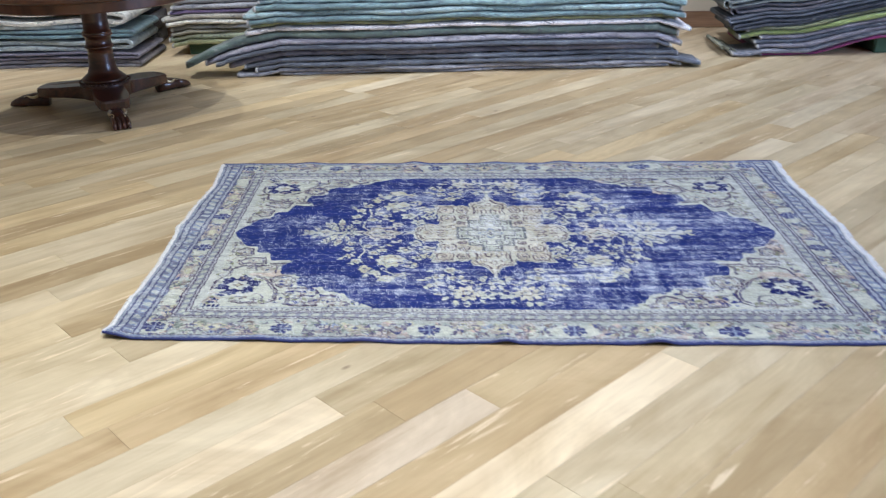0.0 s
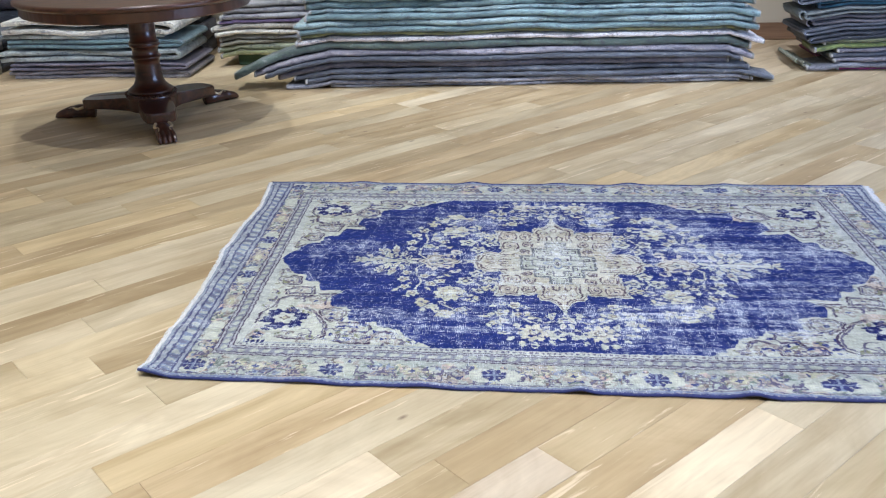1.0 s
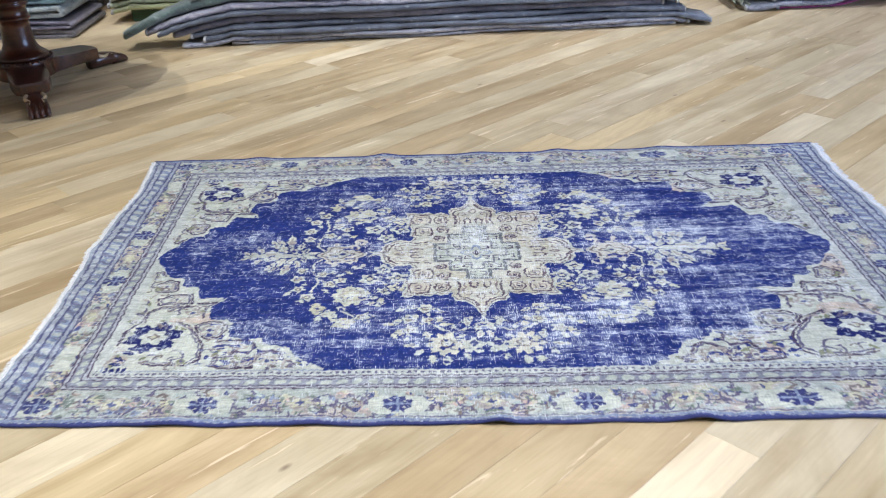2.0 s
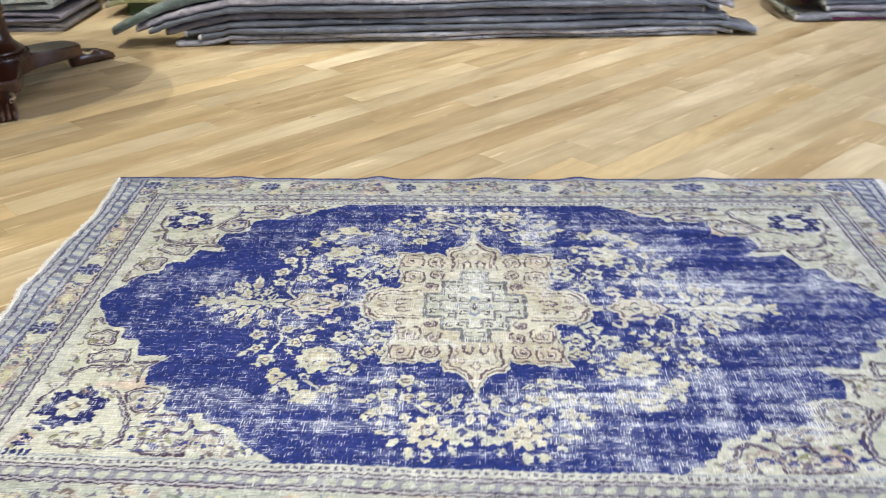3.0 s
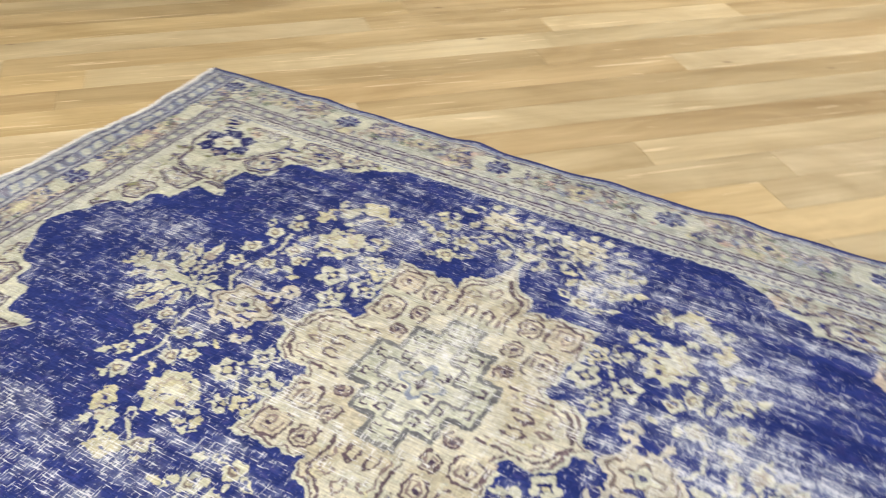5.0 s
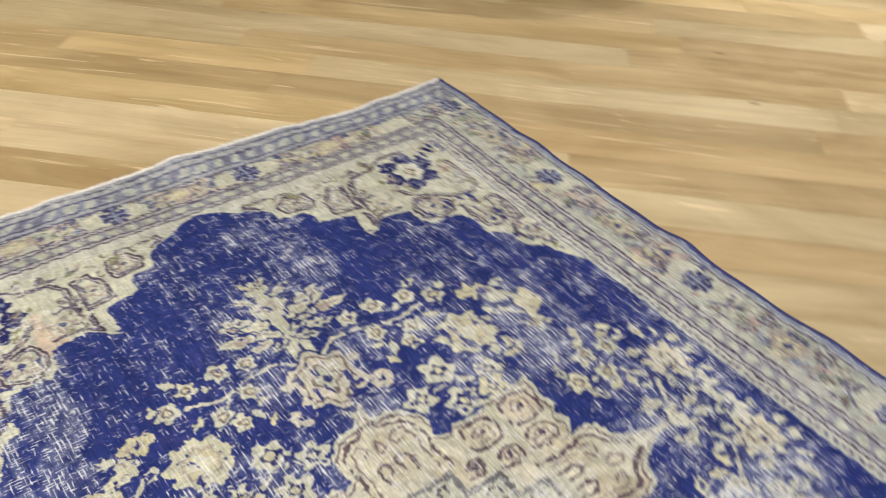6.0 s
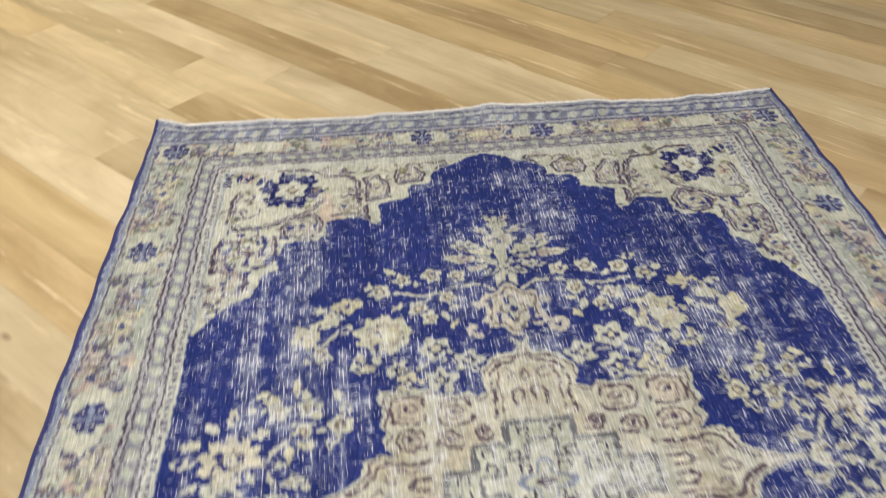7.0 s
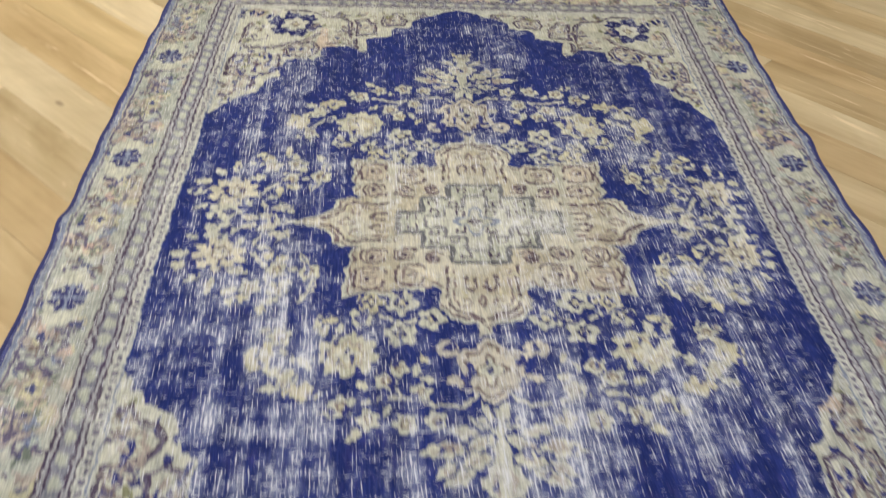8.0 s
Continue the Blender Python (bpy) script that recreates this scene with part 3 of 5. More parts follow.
def draw_field(d):
    rnd = random.Random(31)
    tints = (IVORY, IVORY, (0.464, 0.468, 0.359), (0.46, 0.47, 0.38), STRAW)

    def tint():
        return rnd.choice(tints)

    def slot_floret(x, y, r):
        """A flower with five round petals and a slot in its heart."""
        d.spot(x, y, r * 1.08, petals=5, amp=0.2, colour=BLUE, phase=x * 40 + y * 17)
        d.spot(x, y, r * 0.86, petals=5, amp=0.2, colour=tint(), phase=x * 40 + y * 17)
        d.spot(x, y, r * 0.46, r * 0.36, colour=NAVY, petals=4, amp=0.25)
        d.spot(x, y, r * 0.24, r * 0.2, colour=STRAW)

    def small_floret(x, y, r=0.024):
        d.spot(x, y, r * 1.1, petals=5, amp=0.18, colour=BLUE, phase=x * 31)
        d.spot(x, y, r * 0.86, r * 0.84, petals=5, amp=0.18, colour=tint(), phase=x * 31)
        d.spot(x, y, r * 0.46, r * 0.44, colour=BROWN)
        d.spot(x, y, r * 0.24, colour=STRAW)

    def leaves(rows):
        for x, y, ln, w, a in rows:
            d.leaf(x, y, ln, w * 0.86, a, tint(), rib=TAUPE if w > 0.011 else GREYBLUE)
    # the axis: stem, palmette with ears, and lily
    d.line([(0.28, 0.0), (0.38, 0.0)], 0.034, (0.455, 0.449, 0.388))
    d.line([(0.50, 0.0), (0.66, 0.0)], 0.030, IVORY)
    d.line([(0.50, 0.0), (0.54, 0.0)], 0.046, IVORY)
    d.spot(0.438, 0, 0.082, 0.072, colour=BLUE, petals=6, amp=0.13)
    d.spot(0.438, 0, 0.074, 0.064, colour=(0.446, 0.430, 0.373), petals=6, amp=0.13)
    d.spot(0.438, 0, 0.064, 0.053, colour=BROWN, petals=6, amp=0.13)
    d.spot(0.438, 0, 0.057, 0.046, colour=(0.455, 0.439, 0.369), petals=6, amp=0.13)
    d.spot(0.438, 0, 0.034, 0.025, colour=BROWN, petals=4, amp=0.28)
    d.spot(0.438, 0, 0.027, 0.019, colour=IVORY, petals=4, amp=0.28)
    d.spot(0.438, 0, 0.010, 0.008, colour=GREYBLUE)
    d.line([(0.405, 0.052), (0.392, 0.074)] + arc(0.383, 0.082, 0.016, 40, 260, 8), 0.014, (0.446, 0.430, 0.373))
    d.leaf(0.455, 0.058, 0.030, 0.012, 70, (0.446, 0.430, 0.373))
    d.spot(0.676, 0, 0.040, 0.036, colour=IVORY, petals=8, amp=0.14)
    d.spot(0.676, 0, 0.022, 0.019, colour=TAUPE)
    d.spot(0.676, 0, 0.014, 0.011, colour=IVORY)
    d.spot(0.732, 0, 0.026, 0.020, colour=IVORY, petals=4, amp=0.25)
    d.spot(0.734, 0, 0.009, 0.008, colour=BROWN)
    d.line([(0.66, 0), (0.73, 0)], 0.016, IVORY)
    leaves(((0.590, 0.010, 0.075, 0.016, 62), (0.612, 0.060, 0.085, 0.018, 84), (0.640, 0.070, 0.055, 0.016, 60), (0.628, 0.020, 0.060, 0.018, 72), (0.700, 0.018, 0.058, 0.013, 60),
            (0.585, 0.035, 0.060, 0.014, 100), (0.655, 0.045, 0.070, 0.014, 68), (0.570, 0.010, 0.045, 0.011, 112), (0.745, 0.010, 0.030, 0.009, 40)))
    d.spot(0.612, 0.088, 0.012, 0.015, colour=TAUPE)
    # the spray of small flowers
    stem = (0.45, 0.455, 0.38)
    d.line([(0.500, 0.030), (0.525, 0.060), (0.520, 0.110), (0.505, 0.160), (0.500, 0.205), (0.515, 0.250), (0.500, 0.290)], 0.008, stem)
    d.line([(0.505, 0.170), (0.470, 0.195), (0.440, 0.225)], 0.008, stem)
    d.line([(0.520, 0.110), (0.560, 0.125)], 0.007, stem)
    for x, y in ((0.556, 0.110), (0.490, 0.136), (0.562, 0.168), (0.551, 0.237), (0.463, 0.207), (0.521, 0.288), (0.432, 0.180)):
        small_floret(x, y, rnd.uniform(0.022, 0.027))
    leaves(((0.575, 0.250, 0.035, 0.012, 60), (0.52, 0.20, 0.03, 0.009, 20), (0.45, 0.15, 0.035, 0.010, 200), (0.48, 0.24, 0.03, 0.010, 120), (0.535, 0.300, 0.035, 0.012, 70),
            (0.460, 0.110, 0.03, 0.009, 100), (0.42, 0.12, 0.03, 0.009, 150)))
    # the flowers between medallion and spray
    d.line([(0.300, 0.125), (0.310, 0.180), (0.275, 0.240), (0.330, 0.262)], 0.009, stem)
    for x, y, r in ((0.340, 0.174, 0.036), (0.299, 0.110, 0.032), (0.254, 0.172, 0.036), (0.290, 0.252, 0.030), (0.254, 0.236, 0.030)):
        slot_floret(x, y, r)
    # the large round flower with its leaves
    d.line([(0.40, 0.33), (0.41, 0.375), (0.37, 0.41)], 0.010, stem)
    d.spot(0.392, 0.281, 0.064, 0.067, petals=9, amp=0.12, colour=BLUE)
    d.spot(0.392, 0.281, 0.055, 0.058, petals=9, amp=0.12, colour=(0.446, 0.449, 0.349))
    d.spot(0.392, 0.281, 0.034, 0.036, petals=8, amp=0.12, colour=TAUPE)
    d.spot(0.392, 0.281, 0.028, 0.030, petals=8, amp=0.12, colour=STRAW)
    d.spot(0.392, 0.281, 0.017, 0.018, petals=4, amp=0.35, colour=(0.510, 0.525, 0.456))
    leaves(((0.492, 0.325, 0.080, 0.026, 100), (0.460, 0.370, 0.060, 0.018, 130), (0.440, 0.385, 0.045, 0.016, 20), (0.430, 0.350, 0.040, 0.012, 150), (0.345, 0.330, 0.060, 0.013, 175),
            (0.340, 0.300, 0.035, 0.012, 190), (0.370, 0.390, 0.05, 0.015, 150), (0.345, 0.400, 0.055, 0.012, 115), (0.320, 0.345, 0.04, 0.010, 200), (0.475, 0.400, 0.040, 0.012, 80),
            (0.345, 0.415, 0.040, 0.013, 200), (0.300, 0.300, 0.035, 0.010, 95)))
    small_floret(0.345, 0.408, 0.026)
    d.spot(0.398, 0.440, 0.036, 0.026, petals=4, amp=0.15, colour=STRAW, turn=0.4)
    d.line(arc(0.412, 0.395, 0.034, -20, 80, 7), 0.014, (0.455, 0.458, 0.359))
    # the pairs of large flowers at the long sides
    d.line([(0.0, 0.385), (0.0, 0.460)], 0.014, IVORY)
    d.line([(0.0, 0.44), (0.045, 0.475), (0.095, 0.50)], 0.009, stem)
    d.line([(0.105, 0.49), (0.150, 0.455), (0.205, 0.445)], 0.009, stem)
    d.line([(0.155, 0.455), (0.160, 0.360)], 0.009, stem)
    d.spot(0.108, 0.552, 0.030, colour=(0.473, 0.458, 0.349))
    for k in range(10):
        a = 36 * k + 8
        d.leaf(0.108 + 0.014 * math.cos(radians(a)), 0.552 + 0.014 * math.sin(radians(a)), 0.046, 0.0135, a, (0.473, 0.458, 0.359))
    d.spot(0.108, 0.552, 0.021, 0.022, petals=6, amp=0.12, colour=BROWN)
    d.spot(0.108, 0.552, 0.015, 0.016, petals=6, amp=0.12, colour=(0.482, 0.477, 0.388))
    d.spot(0.034, 0.566, 0.030, 0.032, petals=5, amp=0.2, colour=IVORY, phase=2.0)
    d.spot(0.034, 0.558, 0.012, 0.014, petals=4, amp=0.2, colour=GREYBLUE)
    small_floret(0.214, 0.425, 0.026)
    small_floret(0.208, 0.482, 0.025)
    small_floret(0.158, 0.432, 0.024)
    small_floret(0.167, 0.368, 0.026)
    leaves(((0.0, 0.440, 0.060, 0.016, 60), (0.030, 0.415, 0.055, 0.013, 40), (0.055, 0.425, 0.045, 0.014, 110), (0.010, 0.490, 0.045, 0.012, 75), (0.055, 0.510, 0.035, 0.010, 30),
            (0.185, 0.355, 0.045, 0.011, 10), (0.145, 0.370, 0.045, 0.011, 150), (0.190, 0.400, 0.030, 0.010, 60), (0.240, 0.420, 0.040, 0.012, 70), (0.235, 0.480, 0.040, 0.013, 80),
            (0.210, 0.505, 0.040, 0.013, 70), (0.165, 0.490, 0.045, 0.013, 100), (0.180, 0.560, 0.050, 0.012, 10), (0.170, 0.585, 0.035, 0.010, 40), (0.105, 0.610, 0.035, 0.014, 80),
            (0.148, 0.605, 0.035, 0.014, 100), (0.060, 0.600, 0.030, 0.010, 120), (0.128, 0.455, 0.040, 0.012, 185), (0.120, 0.410, 0.035, 0.012, 70), (0.255, 0.450, 0.035, 0.011, 10),
            (0.260, 0.500, 0.035, 0.011, 120), (0.090, 0.455, 0.03, 0.009, 100), (0.225, 0.365, 0.035, 0.010, 30)))


    # knots lost from the flowers, and pale knots strayed into the blue
    zone = np.nonzero((d.p < 0.78) & (d.q < 0.64))
    x, y = d.sp[zone], d.sq[zone]
    gone = 0.5 * lattice(x * 36 + 9, y * 120 + 4, 81) + 0.5 * lattice(x * 90, y * 90, 82)
    hit = gone > 0.685
    d.col[zone[0][hit], zone[1][hit]] = (0.03, 0.038, 0.16)


def draw_medallion(d):
    shape = [(0.334, 0), (0.312, 0.010), (0.300, 0.022), (0.301, 0.044), (0.288, 0.068), (0.264, 0.086), (0.238, 0.090), (0.214, 0.082), (0.200, 0.094), (0.196, 0.110), (0.212, 0.118),
             (0.208, 0.150), (0.213, 0.186), (0.228, 0.196), (0.222, 0.236), (0.232, 0.288), (0.210, 0.290), (0.180, 0.282), (0.150, 0.288), (0.128, 0.274), (0.110, 0.284), (0.090, 0.274),
             (0.080, 0.262), (0.084, 0.296), (0.070, 0.318), (0.046, 0.322), (0.028, 0.338), (0.018, 0.366), (0.008, 0.386), (0, 0.404)]

    def body(k, colour):
        d.fill([(x * (1 - k / 0.27), y * (1 - k / 0.32)) for x, y in shape] + [(0, 0)], colour)
    body(-0.010, IVORY)
    body(-0.001, (0.15, 0.115, 0.13))
    body(0.005, (0.49, 0.48, 0.395))
    near = np.nonzero((d.p < 0.31) & (d.q < 0.39) & (np.hypot(d.p / 0.29, d.q / 0.36) < 1))
    ground = lattice(d.sp[near] * 15 + 3, d.sq[near] * 15 + 3, 11)
    for lo, hi, c in ((0.60, 2.0, (0.428, 0.401, 0.310)), (-1.0, 0.30, (0.45, 0.455, 0.375))):
        hit = (ground > lo) & (ground < hi) & np.all(np.isclose(d.col[near], (0.49, 0.48, 0.395)), axis=-1)
        d.col[near[0][hit], near[1][hit]] = c

    def cell(pts, fill, c1=BROWN, inner=((0.66, BROWN), (0.36, OUTLINE))):
        d.fill(pts, fill)
        mx, my = sum(x for x, _ in pts) / len(pts), sum(y for _, y in pts) / len(pts)
        d.line(pts, 0.0066, c1, True)
        for k, c in inner:
            d.line([(mx + (x - mx) * k, my + (y - my) * k) for x, y in pts], 0.0054, c, True)
    # the lobes on both axes: scrolls with a double contour
    plum, fawn = (0.105, 0.078, 0.098), (0.205, 0.165, 0.165)
    for pts, w, c in (([(0.150, 0.074), (0.196, 0.070), (0.232, 0.074), (0.262, 0.070), (0.282, 0.050), (0.286, 0.028), (0.302, 0.006)], 0.0074, plum),
                      ([(0.160, 0.058), (0.205, 0.056), (0.240, 0.060), (0.262, 0.052), (0.270, 0.034), (0.258, 0.022), (0.244, 0.030), (0.246, 0.042)], 0.0050, fawn),
                      ([(0.176, 0.030), (0.206, 0.034), (0.222, 0.020), (0.210, 0.008), (0.190, 0.012)], 0.0066, plum),
                      ([(0.268, 0.0), (0.250, 0.008), (0.236, 0.0)], 0.006, fawn),
                      ([(0.066, 0.190), (0.060, 0.235), (0.068, 0.280), (0.062, 0.302), (0.040, 0.310), (0.022, 0.326), (0.010, 0.356)], 0.0074, plum),
                      ([(0.050, 0.200), (0.046, 0.240), (0.054, 0.270), (0.048, 0.288), (0.032, 0.290), (0.026, 0.276), (0.036, 0.268)], 0.0050, fawn),
                      ([(0.030, 0.205), (0.032, 0.232), (0.018, 0.246), (0.008, 0.232), (0.012, 0.212)], 0.0066, plum),
                      ([(0.0, 0.320), (0.012, 0.300), (0.004, 0.284)], 0.006, fawn)):
        d.line(pts, w, c)
    # the square lobes between them: hooked scrolls in four fields
    cells = (((0.142, 0.118), (0.204, 0.184)), ((0.150, 0.206), (0.218, 0.276)), ((0.088, 0.140), (0.128, 0.188)), ((0.090, 0.206), (0.136, 0.264)), ((0.102, 0.084), (0.138, 0.116)))
    for k, ((x0, y0), (x1, y1)) in enumerate(cells):
        d.fill([(x0, y0), (x1, y0 + 0.004), (x1 + 0.003, y1), (x0 + 0.004, y1)], ((0.475, 0.455, 0.365), (0.455, 0.42, 0.335), (0.475, 0.46, 0.375))[k % 3])
        cx, cy, w, h = (x0 + x1) / 2, (y0 + y1) / 2, (x1 - x0) / 2, (y1 - y0) / 2
        d.line([(cx - w * 0.5, y0), (x0 + 0.004, y0 + 0.006), (x0, cy), (x0 + 0.006, y1 - 0.006), (cx, y1), (x1 - 0.006, y1 - 0.004), (x1, cy), (x1 - 0.006, y0 + 0.008), (cx + w * 0.3, y0 + 0.004)], 0.0064, plum)
        d.line([(cx - w * 0.55, cy - h * 0.3), (cx - w * 0.5, cy + h * 0.5), (cx + w * 0.4, cy + h * 0.55), (cx + w * 0.55, cy - h * 0.2), (cx, cy - h * 0.5), (cx - w * 0.1, cy + h * 0.05)], 0.0048, fawn)
        d.spot(cx + w * 0.1, cy + h * 0.1, 0.007, 0.005, turn=cx * 30, colour=OUTLINE)
    rnd = random.Random(23)
    for _ in range(26):
        x, y = rnd.uniform(0.02, 0.26), rnd.uniform(0.02, 0.30)
        if x / 0.27 + y / 0.36 > 1.2 or (x < 0.14 and y < 0.18):
            continue
        a = rnd.choice((0, 90, 180, 270))
        d.line(arc(x, y, rnd.uniform(0.007, 0.012), a, a + 180, 3), 0.0046, rnd.choice((TAUPE, fawn, IVORY, IVORY, STRAW)))
    # stepped cross in the middle
    steps = [(0.0, 0.182), (0.036, 0.182), (0.036, 0.126), (0.088, 0.126), (0.088, 0.060), (0.136, 0.060), (0.136, 0.0)]
    d.fill(steps + [(0, 0)], (0.428, 0.449, 0.373))
    d.line(steps, 0.0115, (0.125, 0.13, 0.145))
    d.fill([(0.0, 0.120), (0.020, 0.120), (0.020, 0.072), (0.052, 0.072), (0.052, 0.026), (0.096, 0.026), (0.096, 0), (0, 0)], (0.501, 0.516, 0.441))
    d.line([(0.0, 0.120), (0.020, 0.120), (0.020, 0.072), (0.052, 0.072), (0.052, 0.026), (0.096, 0.026), (0.096, 0)], 0.008, (0.17, 0.17, 0.19))
    d.spot(0, 0, 0.040, colour=STEEL, petals=4, amp=0.35)
    d.spot(0, 0, 0.030, colour=IVORY, petals=4, amp=0.35)
    d.spot(0, 0, 0.013, colour=OUTLINE, petals=4, amp=0.3)
    for x, y in ((0.112, 0.030), (0.016, 0.150), (0.066, 0.098), (0.062, 0.050), (0.036, 0.098), (0.030, 0.035)):
        d.line([(x - 0.009, y - 0.009), (x + 0.009, y - 0.009), (x + 0.009, y + 0.009), (x - 0.004, y + 0.009)], 0.0052, OUTLINE)


# places where the pile has gone thin: centre along and across the rug, reach along and across, how much
THIN = ((0.64, 0.04, 0.18, 0.12, 0.11), (0.30, -0.48, 0.16, 0.13, 0.08), (-0.42, -0.50, 0.16, 0.09, 0.08), (0.02, 0.06, 0.05, 0.32, 0.07), (0.20, 0.16, 0.10, 0.08, 0.08),
        (0.18, 0.45, 0.26, 0.10, 0.06), (-0.05, -0.48, 0.20, 0.08, 0.05), (0.46, 0.14, 0.12, 0.05, 0.09), (0.95, 0.12, 0.14, 0.30, 0.08), (-0.30, 0.42, 0.18, 0.08, 0.05),
        (0.48, -0.33, 0.22, 0.022, 0.13), (0.52, 0.34, 0.22, 0.020, 0.10), (-0.90, 0.015, 0.16, 0.020, 0.12), (-0.05, -0.31, 0.20, 0.018, 0.08),
        (-0.82, -0.08, 0.24, 0.22, -0.10), (-0.62, 0.26, 0.22, 0.12, -0.08), (-0.55, -0.33, 0.14, 0.06, -0.06), (0.08, -0.10, 0.20, 0.14, -0.06))


def draw_wear(d):
    """Abrash in long bands, pile worn to the pale foundation, bare specks."""
    p, q = d.sp, d.sq
    col = d.col
    tone = 0.86 + 0.28 * lattice(p * 1.6 + 7, q * 34 + 7, 21)[..., None]
    col *= tone * (0.86 + 0.28 * lattice(p * 60, q * 60, 22)[..., None])
    where = np.zeros_like(p)
    for cp, cq, rp, rq, w in THIN:
        where += w * np.exp(-((p - cp) / rp) ** 2 - ((q - cq) / rq) ** 2)
    # streaks along the cords, fainter ones along the rows of knots, and mottling
    bands = 0.40 * lattice(p * 3.0 + 11, q * 46 + 3, 63) + 0.36 * lattice(p * 10, q * 120, 24) + 0.24 * lattice(p * 6 + 2, q * 8 + 5, 66)
    rows = 0.5 * lattice(p * 26 + 11, q * 2.5 + 3, 73) + 0.5 * lattice(p * 80, q * 14, 74)
    blotch = 0.36 * lattice(p * 10 + 5, q * 12, 31) + 0.34 * lattice(p * 32, q * 36, 32) + 0.30 * lattice(p * 95, q * 120, 33)
    raw = 0.44 * bands + 0.24 * rows + 0.32 * blotch + where
    inner = np.where((d.p < 1.028) & (d.q < 0.656), 1.0, 0.65)
    amount = np.clip((raw - 0.47) / 0.30, 0, 1) ** 1.3 * 0.62 * inner
    bluish = (col[..., 2] > 2.2 * col[..., 0])[..., None]
    pale = np.where(bluish, np.array((0.33, 0.38, 0.52)), np.array((0.52, 0.53, 0.485))) * (0.75 + 0.4 * lattice(p * 25, q * 90, 28)[..., None])
    amount = amount[..., None] * np.where(bluish, 0.88, 0.75)
    col[:] = col * (1 - amount) + pale * amount
    d.bare = np.clip((raw - 0.36) / 0.40, 0, 1) * np.where(inner == 1.0, 1.0, 0.55)
    return amount[..., 0]


def edge_waves(p, q):
    """How far the rug stands off the floor: little buckles at its edges."""
    z = 0.0012 * lattice(p * 5 + 20, q * 5 + 20, 41)
    near_edge = np.clip((np.abs(q) - 0.70) / 0.18, 0, 1) ** 2
    for side, p0, h, w in ((-1, -0.80, 0.006, 0.06), (-1, -0.45, 0.005, 0.05), (-1, 0.01, 0.012, 0.035), (-1, 0.47, 0.012, 0.04), (1, -0.86, 0.007, 0.06),
                           (1, -0.34, 0.009, 0.05), (1, 0.06, 0.006, 0.06), (1, 0.36, 0.009, 0.05), (1, 0.74, 0.007, 0.05)):
        z = z + near_edge * (np.sign(q) == side) * h * np.exp(-((p - p0) / w) ** 2)
    ends = np.clip((np.abs(p) - 1.12) / 0.16, 0, 1) ** 2
    z = z + ends * 0.006 * np.clip(np.sin(q * 21 + 0.7), 0, 1) ** 3
    corner = np.clip((-p - 1.2) / 0.08, 0, 1) * np.clip((-q - 0.80) / 0.08, 0, 1)
    return z + 0.016 * corner


def ragged(p, q):
    """Small scallops of the outline."""
    kx = np.clip((np.abs(p) - 1.2) / 0.08, 0, 1)
    ky = np.clip((np.abs(q) - 0.82) / 0.06, 0, 1)
    dx = kx * np.sign(p) * (0.012 * (lattice(q * 13 + 50, p * 0.5 + 9, 51) - 0.5) + 0.006 * (lattice(q * 40 + 50, p * 0.5 + 9, 52) - 0.5) + 0.010 * np.sin(q * 7 + 1.0))
    dy = ky * np.sign(q) * (0.0015 * np.sin(p * 16) + 0.0015 * np.sin(p * 37 + 1))
    return dx, dy


def rug_point(p, q, up=0.0):
    x, y = lie(p, q)
    dx, dy = ragged(p, q)
    return x + dx, y + dy, 0.0065 + edge_waves(p, q) + up


def grid_mesh(name, x, y, z):
    nx, ny = x.shape
    co = np.stack([x, y, z], -1).reshape(-1, 3)
    i = np.arange(nx * ny).reshape(nx, ny)
    quads = np.stack([i[:-1, :-1], i[1:, :-1], i[1:, 1:], i[:-1, 1:]], -1).reshape(-1, 4)
    me = bpy.data.meshes.new(name)
    me.vertices.add(len(co))
    me.vertices.foreach_set("co", co.ravel())
    me.loops.add(quads.size)
    me.loops.foreach_set("vertex_index", quads.ravel())
    me.polygons.add(len(quads))
    me.polygons.foreach_set("loop_start", np.arange(0, quads.size, 4))
    me.polygons.foreach_set("use_smooth", np.ones(len(quads), bool))
    me.update(calc_edges=True)
    return me


